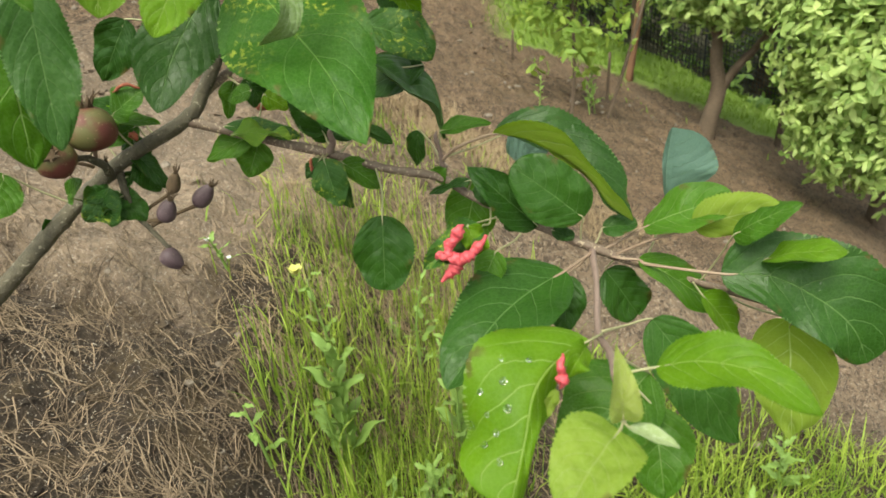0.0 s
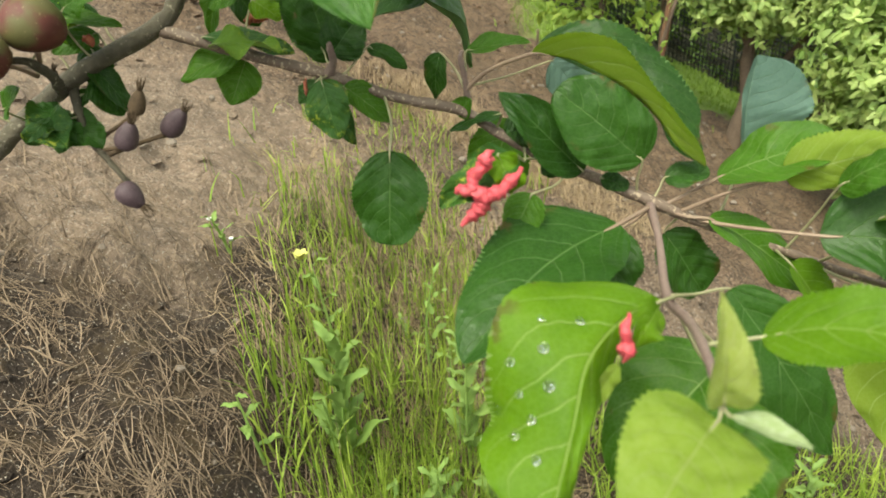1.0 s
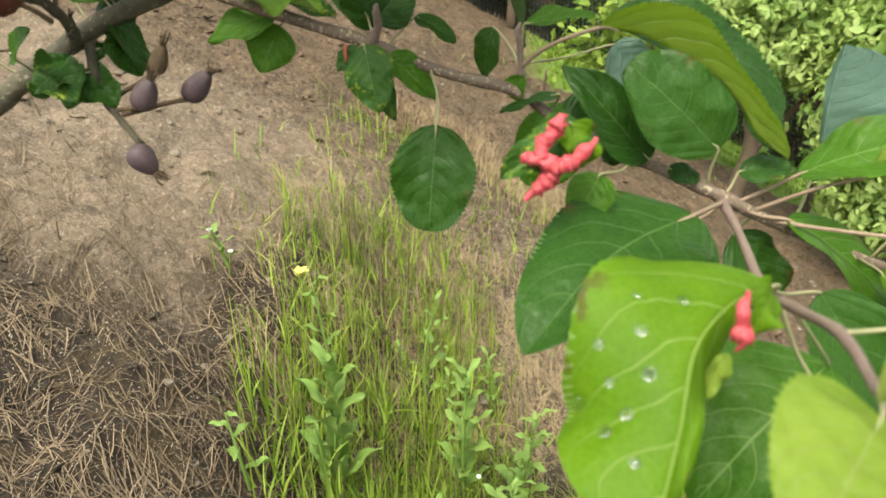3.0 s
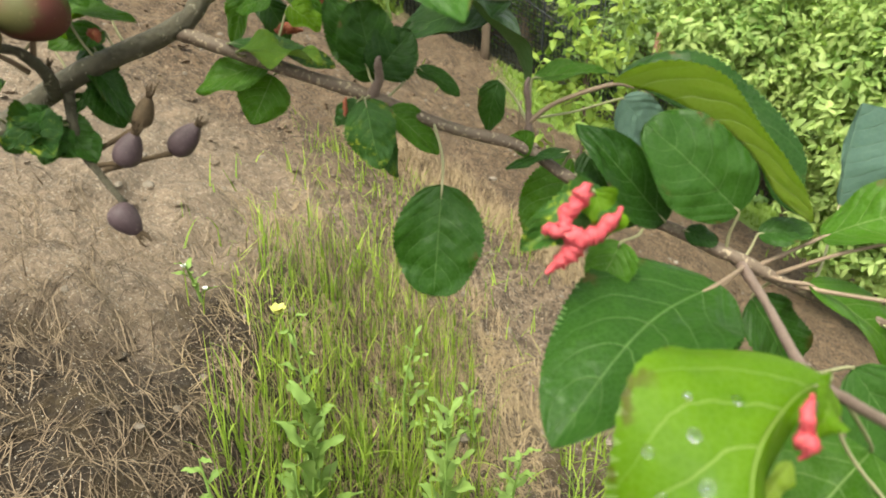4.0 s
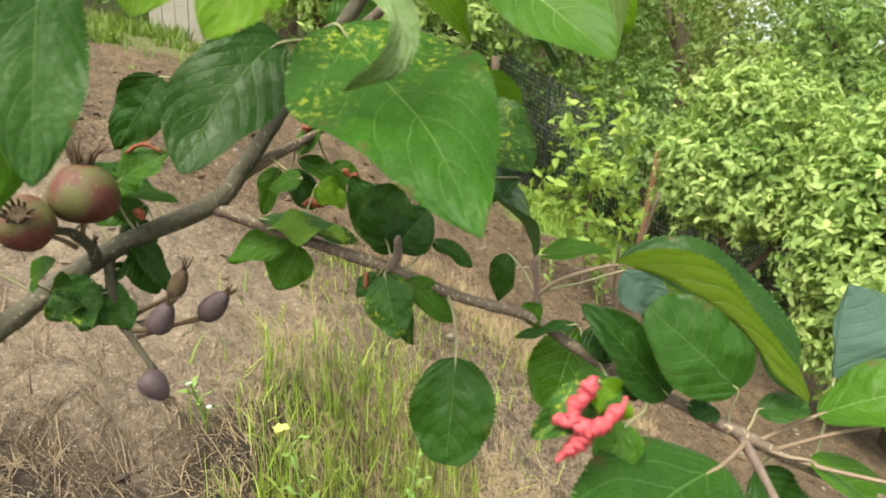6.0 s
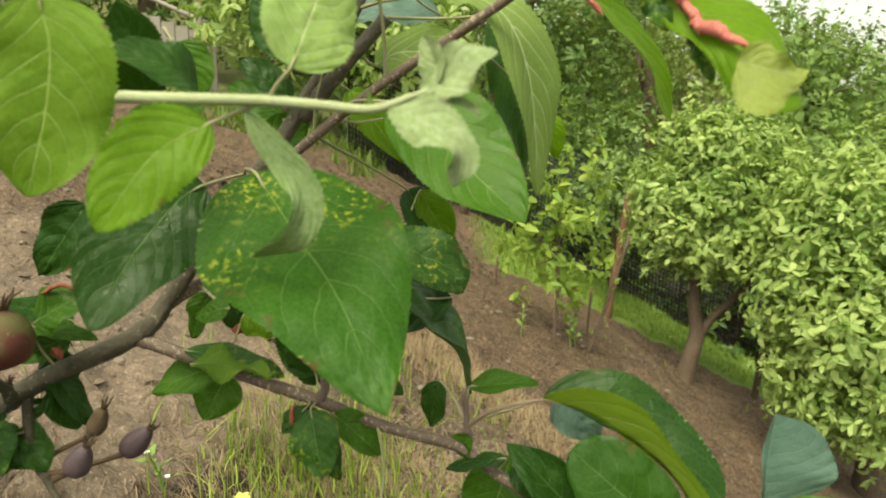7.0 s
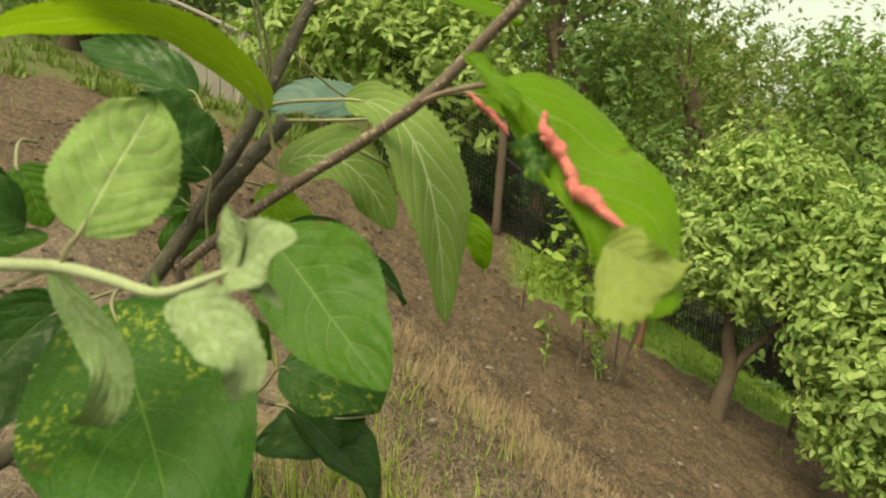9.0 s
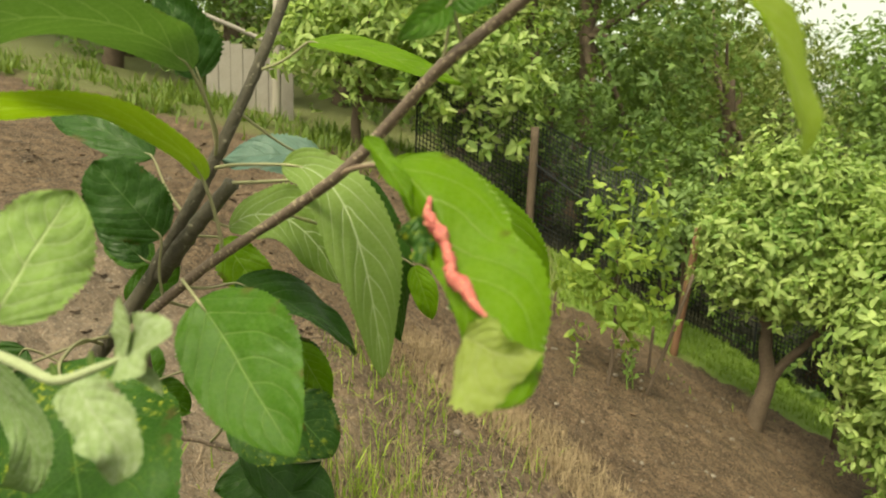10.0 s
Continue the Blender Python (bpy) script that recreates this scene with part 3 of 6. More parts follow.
# ---- apple branch: leaves, fruit, galls ----
def leaf_data(length, width, fold, curl, wave, seed, narrow=0.40, serr=0.042, nv=44, nu=7, cup=0.0, sweep=0.0, relief=0.0035, lop=(1.0, 1.0), ragged=0.0, tip_from=2.0):
    """A blade along +y from its base, facing +z: serrated outline, folded on the midrib, bent along its length, wavy margin; two skins."""
    rng = np.random.default_rng(seed)
    a = 0.62 if 0.425 < narrow < 0.455 else 0.52 if narrow < 0.48 else 0.46
    b = a * (1 - narrow) / narrow
    peak = (narrow**a) * ((1 - narrow) ** b)
    vs = (np.arange(nv + 1) / nv) ** 0.92
    ph = rng.uniform(0, 6.28, 4)
    twist, edge = rng.normal(0, 0.28), rng.normal(0.0, 0.05, 2)
    folds = fold + rng.normal(0, 0.13, 2)
    lopside = (1 + rng.normal(0, 0.07, 2)) * lop
    lobes = rng.uniform(0, 6.28, 2)
    # bent midrib
    ang = np.cumsum(np.r_[0, np.full(nv, curl / nv)]) + 0.06 * np.sin(vs * 5 + ph[0])
    ds = np.diff(vs, prepend=0)
    my, mz = np.cumsum(ds * np.cos(ang)), -np.cumsum(ds * np.sin(ang))
    rot = math.atan2(mz[-1], my[-1])
    k = 1 / math.hypot(my[-1], mz[-1])
    cy, cz = k * (my * math.cos(rot) + mz * math.sin(rot)), k * (mz * math.cos(rot) - my * math.sin(rot))
    tang = -(ang) - rot
    grid = np.zeros((nv + 1, 2 * nu + 1, 3))
    uv = np.zeros((nv + 1, 2 * nu + 1, 2))
    for i, v in enumerate(vs):
        w = 0.5 * width * (v**a) * ((1 - v) ** b) / peak
        tooth = 1 + serr * min(1.0, 0.026 / width) * (1 if i % 2 else -0.6) * (0.3 if v < 0.12 else 1) * rng.uniform(0.5, 1.4)
        for j in range(-nu, nu + 1):
            q = j / nu
            s = 1 if j > 0 else 0
            x = q * w * lopside[s] * (1 + 0.05 * math.sin(v * 7 + lobes[s]) * abs(q)) * (tooth if abs(j) == nu else 1) * (1 + ragged * noise.noise(Vector((v * 5.5, 3.1 * s, seed * 0.7))))
            z = abs(x) * math.tan(folds[s]) + wave * width * math.sin(v * 10.5 + ph[1 + s]) * q * q * math.sqrt(max(v * (1 - v), 0)) * 2.0
            z += edge[s] * width * q**4 * min(1, 3 * v * (1 - v))
            z -= cup * width * q * q
            z += relief * width * math.cos((v - 0.31 * abs(q)) * 6.2832 * 6.5 + 3.14) * (1 - 0.6 * abs(q)) * min(1, abs(q) * 3)
            x += sweep * length * 4 * v * (1 - v)
            z += width * min(1, 4 * v) * (0.13 * (0.15 + abs(q)) * noise.noise(Vector((q * 1.1 + seed * 3.7, v * 2.6, seed * 1.3))) + 0.035 * noise.noise(Vector((q * 2.6 + seed * 1.7, v * 7.0, seed * 2.3))))
            ta = twist * (v - 0.3)
            x, z = x * math.cos(ta) - z * math.sin(ta), x * math.sin(ta) + z * math.cos(ta)
            n2 = (math.sin(-tang[i]), math.cos(tang[i]))
            grid[i, j + nu] = (x, length * cy[i] + z * n2[0], length * cz[i] + z * n2[1])
            uv[i, j + nu] = (0.5 + 0.5 * q, v)
    verts, uvs, faces, mi = [], [], [], []
    m = 2 * nu + 1
    thick = 0.00016
    for skin in (0, 1):
        g = grid.copy()
        g[:, 1:-1, 2] += thick if skin == 0 else -thick
        verts += g.reshape(-1, 3).tolist()
        uvs += uv.reshape(-1, 2).tolist()
        o = skin * (nv + 1) * m
        for i in range(nv):
            for j in range(m - 1):
                c = (o + i * m + j, o + i * m + j + 1, o + (i + 1) * m + j + 1, o + (i + 1) * m + j)
                for f in ((c[0], c[1], c[2]), (c[0], c[2], c[3])):
                    faces.append(f if skin == 0 else f[::-1])
                    mi.append(skin if vs[i] < tip_from else 3)
    return verts, uvs, faces, mi, grid


def leaf(kind, base, tip, normal, width, fold=0.15, curl=0.3, wave=0.05, stalk=None, narrow=0.40, cup=0.0, label="", stalk_mat=None, serr=0.042, sweep=0.0, lop=(1.0, 1.0), ragged=0.0, tip_kind="", tip_from=2.0):
    """One leaf of the branch with its stalk: blade from base to tip, facing along normal."""
    global LEAF_COUNT
    LEAF_COUNT += 1
    base, tip = Vector(base), Vector(tip)
    y = (tip - base)
    length = y.length
    y.normalize()
    z = Vector(normal)
    z = (z - y * z.dot(y)).normalized()
    x = y.cross(z)
    turn = Matrix((x, y, z)).transposed()
    verts, uvs, faces, mi, grid = leaf_data(length, width, fold, curl, wave, LEAF_COUNT, narrow, cup=cup, serr=serr * (1.5 if length < 0.06 else 1.0), sweep=sweep, lop=lop, ragged=ragged, tip_from=tip_from, nv=44 if length < 0.06 else 80)
    mats = [*LEAF[kind], stalk_mat or STALK, *([LEAF[tip_kind][0]] if tip_kind else [])]
    if stalk:
        s = turn.transposed() @ (Vector(stalk) - base)
        m = s * 0.45 + Vector((0.05 * s.length * (-1) ** LEAF_COUNT, 0, -0.06 * s.length))
        r = (0.0006 + 0.0022 * length) * (1.35 if stalk_mat else 1.0)
        into = Vector(grid[5, 7])
        tv, tf = tube_data([(*s, r * 1.25), (*m, r), (0, 0, 0, r * 0.9), (*into, r * 0.3)], 6, 5, 0.04, LEAF_COUNT)
        o = len(verts)
        verts += [tuple(v) for v in tv]
        uvs += [(0.5, 0.0)] * len(tv)
        faces += [tuple(i + o for i in f) for f in tf]
        mi += [2] * len(tf)
    ob = mesh_object("leaf", verts, faces, mats, TREE, label, mi, uvs)
    ob.matrix_basis = Matrix.LocRotScale(base, turn.to_quaternion(), None)
    return ob


LEAF_COUNT = 0


def leaf_along(kind, mid, up, width, fold=(0.15, 0.15), roll=(0.0, 0.0), halves=(1.0, 1.0), stalk=None, narrow=0.42, wave=0.05, serr=0.058, label="", stalk_mat=None, ragged=0.0):
    """A leaf whose midrib follows a few points; up: the way its upper face looks, one for all or one for each point.
    fold, roll and halves take the blade's two sides apart: the slant at the midrib, the curling of the margin, the breadth."""
    global LEAF_COUNT
    LEAF_COUNT += 1
    seed = LEAF_COUNT
    rng = np.random.default_rng(seed)
    ups = up if isinstance(up, list) else [up] * len(mid)
    base = np.array(mid[0], float)
    path = spline([(*(np.array(p) - base), 1.0) for p in mid], 24)[:, :3]
    ways = spline([(*u, 1.0) for u in ups], 24)[:, :3]
    run = np.r_[0, np.cumsum(np.linalg.norm(np.diff(path, axis=0), axis=1))]
    length = run[-1]
    nv, nu = (44, 7) if length < 0.06 else (80, 7)
    vs = (np.arange(nv + 1) / nv) ** 0.92
    mids = np.stack([np.interp(vs * length, run, path[:, k]) for k in range(3)], 1)
    ups = np.stack([np.interp(vs * length, run, ways[:, k]) for k in range(3)], 1)
    along = np.gradient(mids, axis=0)
    along /= np.linalg.norm(along, axis=1)[:, None]
    ups -= along * (ups * along).sum(1)[:, None]
    ups /= np.linalg.norm(ups, axis=1)[:, None]
    across = np.cross(along, ups)
    a = 0.55 if narrow < 0.48 else 0.48
    b = a * (1 - narrow) / narrow
    peak = (narrow**a) * ((1 - narrow) ** b)
    ph = rng.uniform(0, 6.28, 4)
    grid, uv = np.zeros((nv + 1, 2 * nu + 1, 3)), np.zeros((nv + 1, 2 * nu + 1, 2))
    for i, v in enumerate(vs):
        w = 0.5 * width * (v**a) * ((1 - v) ** b) / peak
        tooth = 1 + serr * min(1.0, 0.026 / width) * (1 if i % 2 else -0.6) * (0.3 if v < 0.12 else 1) * rng.uniform(0.5, 1.4)
        for side, sign in ((0, -1), (1, 1)):
            x = z = 0.0
            rag = 1 + ragged * noise.noise(Vector((v * 5.5, 3.1 * side, seed * 0.7))) + 0.05 * math.sin(v * 7 + ph[side])
            for j in range(nu + 1):
                q = j / nu
                if j:
                    ang = fold[side] + roll[side] * q * q + 0.10 * noise.noise(Vector((q * 2 + seed, v * 5, side * 3.0)))
                    x += math.cos(ang) * w * halves[side] * rag / nu
                    z += math.sin(ang) * w * halves[side] * rag / nu
                lift = wave * width * math.sin(v * 10.5 + ph[2 + side]) * q * q * math.sqrt(max(v * (1 - v), 0)) * 2.0 - 0.02 * width * math.cos((v - 0.31 * q) * 40.8) * (1 - 0.6 * q) * min(1, 3 * q) * 0.2
                k = tooth if j == nu else 1.0
                grid[i, nu + sign * j] = mids[i] + across[i] * (sign * x * k) + ups[i] * (z * k + lift)
                uv[i, nu + sign * j] = (0.5 + 0.5 * sign * q, v)
    verts, uvs, faces, mi = [], [], [], []
    m = 2 * nu + 1
    lift = np.repeat(ups[:, None], m, 1) * 0.00016
    lift[:, 0] = lift[:, -1] = 0
    for skin in (0, 1):
        verts += (grid + (lift if skin == 0 else -lift)).reshape(-1, 3).tolist()
        uvs += uv.reshape(-1, 2).tolist()
        o = skin * (nv + 1) * m
        for i in range(nv):
            for j in range(m - 1):
                c = (o + i * m + j, o + i * m + j + 1, o + (i + 1) * m + j + 1, o + (i + 1) * m + j)
                faces.append(c if skin == 0 else c[::-1])
                mi.append(skin)
    if stalk:
        e = np.array(stalk) - base
        r = (0.0006 + 0.0022 * length) * (1.35 if stalk_mat else 1.0)
        bow = e * 0.5 - along[0] * 0.12 * np.linalg.norm(e)
        tv, tf = tube_data([(*e, r * 1.25), (*bow, r), (0, 0, 0, r * 0.9), (*mids[6], r * 0.4)], 6, 5, 0.04, seed)
        o = len(verts)
        verts += [tuple(v) for v in tv]
        uvs += [(0.5, 0.0)] * len(tv)
        faces += [tuple(i + o for i in f) for f in tf]
        mi += [2] * len(tf)
    ob = mesh_object("leaf", verts, faces, [*LEAF[kind], stalk_mat or STALK], TREE, label, mi, uvs)
    ob.location = base
    return ob


def droplet(leaf_ob, along, across, r):
    """A flattened bead of water on the upper skin of a leaf; along and across from 0 to 1."""
    v = leaf_ob.data.vertices
    i = round(along * 80) * 15 + round(across * 14)
    c, nor = v[i].co.copy(), v[i].normal.copy()
    pv, pf = lathe([(r * math.sin(a), r * 0.38 * (1 - math.cos(a)) - r * 0.1) for a in np.linspace(0.08, 2.9, 9)], 12)
    d = mesh_object("droplet", pv, pf, DROP, leaf_ob, "clear water drop")
    d.matrix_basis = Matrix.LocRotScale(c, nor.to_track_quat("Z", "Y"), None)


def gall(points, radius, parent, seed=1, mat=GALL):
    """A swollen red blister along a leaf: a closed tube of uneven beads."""
    rng = np.random.default_rng(seed)
    path = spline([(*q, radius) for q in points], 20)
    n = len(path)
    for i in range(n):
        k = i / (n - 1)
        bead = 1.0 + 0.5 * noise.noise(Vector((k * 1.7 * len(points), seed * 5.1, 0))) + 0.18 * noise.noise(Vector((k * 6 * len(points), seed * 2.1, 3))) + rng.normal(0, 0.03)
        path[i, 3] = radius * bead * (0.25 + 0.75 * min(1, 5 * min(k, 1 - k)))
        path[i, :3] += np.array(noise.noise_vector(Vector((k * 1.6 * len(points), seed * 3.3, 1)))) * radius * 1.1
    v, f = tube_data(path, 14, 1, 0.20, seed, False)
    return mesh_object("gall", v, f, mat, parent, "blistered red aphid gall")


def lathe(profile, sides=18, squash=0.0, seed=0):
    """Verts and faces of a turned body about z from rows of (r, z), slightly uneven."""
    rng = np.random.default_rng(seed)
    wob = rng.normal(0, 0.025, 6)
    verts, faces = [], []
    for r, z in profile:
        for k in range(sides):
            w = 2 * math.pi * k / sides
            q = r * (1 + wob[0] * math.sin(w) + wob[1] * math.sin(2 * w + 1) + squash * math.cos(5 * w) * 0.03)
            verts.append((q * math.cos(w), q * math.sin(w), z))
    n = len(profile)
    for i in range(n - 1):
        for k in range(sides):
            k2 = (k + 1) % sides
            faces.append((i * sides + k, i * sides + k2, (i + 1) * sides + k2, (i + 1) * sides + k))
    faces.append(tuple(range(sides))[::-1])
    faces.append(tuple((n - 1) * sides + k for k in range(sides)))
    return verts, faces


def fruitlet(centre, axis, r, stretch, mat, stalk_from, label, seed, calyx=1.0):
    """A small fruit with dried calyx tips at its far end, on a stalk."""
    z = Vector(axis).normalized()
    turn = z.to_track_quat("Z", "Y")
    prof = []
    for i in range(15):
        a = math.pi * i / 14
        rr = math.sin(a) ** 0.85 * r * (1 + (0.10 if mat is FRUIT else 0.30) * math.cos(a))
        zz = -math.cos(a) * r * stretch
        prof.append((max(rr, 0.12 * r), zz))
    v, f = lathe(prof, 18, 1.0, seed)
    body = mesh_object("fruitlet", v, f, mat, TREE, label)
    body.matrix_basis = Matrix.LocRotScale(Vector(centre), turn, None)
    rng = np.random.default_rng(seed)
    cv, cf = lathe([(0.34 * r, r * stretch * 0.93), (0.30 * r, r * stretch * 1.1), (0.24 * r, r * stretch * 1.16), (0.05 * r, r * stretch * 1.02)], 10, 0, seed)
    for k in range(13):
        w = 2 * math.pi * k / 13 + rng.normal(0, 0.2)
        q = np.array([math.cos(w), math.sin(w), 0])
        h = r * calyx * rng.uniform(0.45, 0.95)
        tv, tf = tube_data([(*(q * 0.26 * r + [0, 0, r * stretch]), 0.07 * r), (*(q * 0.42 * r + [0, 0, r * stretch + h * 0.6]), 0.05 * r), (*(q * rng.uniform(0.2, 0.75) * r + [0, 0, r * stretch + h]), 0.02 * r)], 5, 3, 0.2, seed + k)
        cf += [tuple(i + len(cv) for i in g) for g in tf]
        cv += [tuple(p) for p in tv]
    mesh_object("calyx", cv, cf, DRY, body, "dried brown calyx")
    if stalk_from:
        s = turn.inverted() @ (Vector(stalk_from) - Vector(centre))
        e = Vector((0, 0, -r * stretch * 0.9))
        tv, tf = tube_data([(*s, 0.0016), (*((s + e) / 2 + Vector((0.002, 0, 0))), 0.0013), (*e, 0.0016)], 7, 5, 0.08, seed)
        mesh_object("stalk", tv, tf, RED_STALK if mat is FRUIT else DRY, body)
    return body


build_ground()

# ---- soil cover ----
def straw_chance(x, y):
    v = Vector((x, y, 0))
    return min(1.0, max(0.0, 0.9 - abs(y - 0.95 + 0.25 * (x + 0.9)) * 1.1 + 0.5 * noise.noise(v * 3.0))) * (1.0 if x < -0.34 + 0.14 * noise.noise(v * 5) else 0.5)


def clump(x, y):
    v = Vector((x, y, 3))
    a = 1 - ((x + 0.20 + 0.06 * (y - 1.4)) / 0.31) ** 2 - ((y - 1.45) / 0.66) ** 2
    return min(1.0, max(0.0, a * 1.6 + 0.5 * noise.noise(v * 5)))


def build_straw():
    """Tufts of dead grass flattened on the soil: stems spreading from many small crowns, and fallen stems."""
    rng = np.random.default_rng(5)
    v, f = straw_strips(rng, on_ground(rng, 2300, (-1.75, 0.35, 0.45, 2.0, straw_chance)), 0.044)
    loose = on_ground(rng, 1500, (-1.9, 0.5, 0.4, 2.4, lambda x, y: 0.2 + 0.8 * straw_chance(x, y)))
    v2, f2 = blade_strips(rng, loose + [0, 0, 0.008], rng.uniform(0.02, 0.11, len(loose)), rng.uniform(0.0014, 0.0032, len(loose)), 2.4, 0.2)
    f += [tuple(i + len(v) for i in q) for q in f2]
    stalks = on_ground(rng, 420, (-0.75, 0.35, 0.7, 2.1, clump))
    v3, f3 = blade_strips(rng, stalks, rng.uniform(0.10, 0.28, len(stalks)), rng.uniform(0.0016, 0.003, len(stalks)), 0.22, 0.3)
    f += [tuple(i + len(v) + len(v2) for i in q) for q in f3]
    ob = mesh_object("dead_grass", np.concatenate([v, v2, v3]), f, STRAW)
    tagged(ob, "flattened dead grass tufts on bare soil", "dead grass", kind="stuff")


def build_straw_mat():
    rng = np.random.default_rng(6)
    inside = lambda x, y: min(1.0, max(0.0, 1 - ((x - 0.02) / 0.62) ** 2 - ((y - 2.62 + 0.35 * x) / 0.30) ** 2 + 0.5 * noise.noise(Vector((x, y, 5)) * 4)))  # noqa: E731
    roots = on_ground(rng, 7500, (-0.8, 0.9, 1.9, 3.2, inside))
    v, f = blade_strips(rng, roots, rng.uniform(0.03, 0.09, len(roots)), rng.uniform(0.0015, 0.003, len(roots)), 1.1, 1.0)
    wide = lambda x, y: min(1.0, max(0.0, 0.9 - ((x + 0.2) / 0.5) ** 2 - ((y - 1.65) / 0.62) ** 2 + 0.6 * noise.noise(Vector((x, y, 7)) * 4)))  # noqa: E731
    v2, f2 = straw_strips(rng, on_ground(rng, 950, (-0.75, 0.4, 0.95, 2.4, wide)), 0.05)
    f += [tuple(i + len(v) for i in q) for q in f2]
    v = np.concatenate([v, v2])
    tagged(mesh_object("straw", v, f, TAN), "patch of tan dry grass on the slope", "dry grass", kind="stuff")


def build_grass():
    """Jointed green stalks with blades bending off them, shorter growth between and low grass about."""
    rng = np.random.default_rng(7)
    v_all, f_all = [], []

    def add(roots, heights, widths, lean, bend, segments=3):
        v, f = blade_strips(rng, roots, heights, widths, lean, bend, segments)
        o = sum(len(q) for q in v_all)
        v_all.append(v)
        f_all.extend(tuple(i + o for i in q) for q in f)

    stalks = on_ground(rng, 1350, (-0.75, 0.35, 0.7, 2.3, clump))
    tall = (0.75 + 0.5 * np.array([noise.noise(Vector(p) * 6) for p in stalks])) * np.clip(1.55 - 0.55 * stalks[:, 1], 0.35, 1.1)
    heights = rng.uniform(0.10, 0.36, len(stalks)) * tall
    add(stalks, heights, rng.uniform(0.0020, 0.0036, len(stalks)), 0.07, 0.16, 4)
    pick = rng.integers(0, len(stalks), 1700)
    at = stalks[pick] + np.stack([np.zeros(1700), np.zeros(1700), heights[pick] * rng.uniform(0.05, 0.85, 1700)], 1)
    add(at, rng.uniform(0.03, 0.11, 1700), rng.uniform(0.002, 0.0048, 1700), 0.45, 0.9, 4)
    dense = on_ground(rng, 900, (-0.55, 0.3, 0.85, 1.45, clump))
    add(dense, rng.uniform(0.04, 0.16, len(dense)), rng.uniform(0.003, 0.008, len(dense)), 0.4, 0.9)
    fringe = on_ground(rng, 1000, (-0.75, 0.5, 1.55, 2.6, lambda x, y: 0.5 * max(0, 1 - abs(x + 0.2) / 0.5) * max(0, 0.6 + noise.noise(Vector((x, y, 0)) * 5))))
    add(fringe, rng.uniform(0.02, 0.11, len(fringe)), rng.uniform(0.002, 0.006, len(fringe)), 0.6, 0.9)
    low = on_ground(rng, 5200, (0.22, 1.3, 0.75, 1.75, lambda x, y: min(1, max(0, 0.8 - 0.8 * abs(y - 1.25) + 0.5 * noise.noise(Vector((x, y, 0)) * 4)))))
    add(low, rng.uniform(0.05, 0.17, len(low)), rng.uniform(0.003, 0.007, len(low)), 0.5, 1.0)
    tagged(mesh_object("grass", np.concatenate(v_all), f_all, GRASS), "clump of thin upright green and yellowing grass", "grass", kind="stuff")


def build_lawn():
    rng = np.random.default_rng(8)
    roots = on_ground(rng, 11000, (-4.2, 3.9, 4.0, 7.2, lambda x, y: 0.0 if x > -0.9 and y > 5.9 else min(1.0, max(0.0, (x - 0.08) * 3)) if y - 0.27 * min(1, max(0, (x - 0.2) / 0.8)) > 4.56 + 0.1 * noise.noise(Vector((x, y, 0)) * 1.5) else 0.012))
    v, f = blade_strips(rng, roots, rng.uniform(0.02, 0.07, len(roots)), rng.uniform(0.005, 0.012, len(roots)), 0.6, 0.9, 2)
    tagged(mesh_object("grass", v, f, LAWN), "strip of mown green grass beyond the soil", "grass", kind="stuff")


def build_pebbles():
    rng = np.random.default_rng(9)
    spots = on_ground(rng, 800, (-2.2, 1.6, 0.7, 4.6, lambda x, y: 0.35 + 0.6 * noise.noise(Vector((x, y, 9)) * 2)))
    verts, faces = [], []
    for p in spots:
        r = 0.004 + 0.012 * rng.random() ** 3
        a, b = rng.uniform(0.6, 1.3, 2)
        o = len(verts)
        ring = [(r * a * math.cos(w), r * b * math.sin(w)) for w in np.arange(6) * math.pi / 3 + rng.uniform(0, 1)]
        for z, k in ((-0.3, 0.8), (0.3, 1.0), (0.75, 0.55)):
            verts += [(p[0] + x * k * rng.uniform(0.85, 1.15), p[1] + y * k * rng.uniform(0.85, 1.15), p[2] + z * r) for x, y in ring]
        for i in range(2):
            faces += [(o + i * 6 + k, o + i * 6 + (k + 1) % 6, o + i * 6 + 6 + (k + 1) % 6, o + i * 6 + 6 + k) for k in range(6)]
        faces.append(tuple(o + 12 + k for k in range(6)))
    tagged(mesh_object("pebbles", verts, faces, STONE, smooth=False), "small pale pebbles and crumbs scattered on soil", "pebbles", kind="stuff")


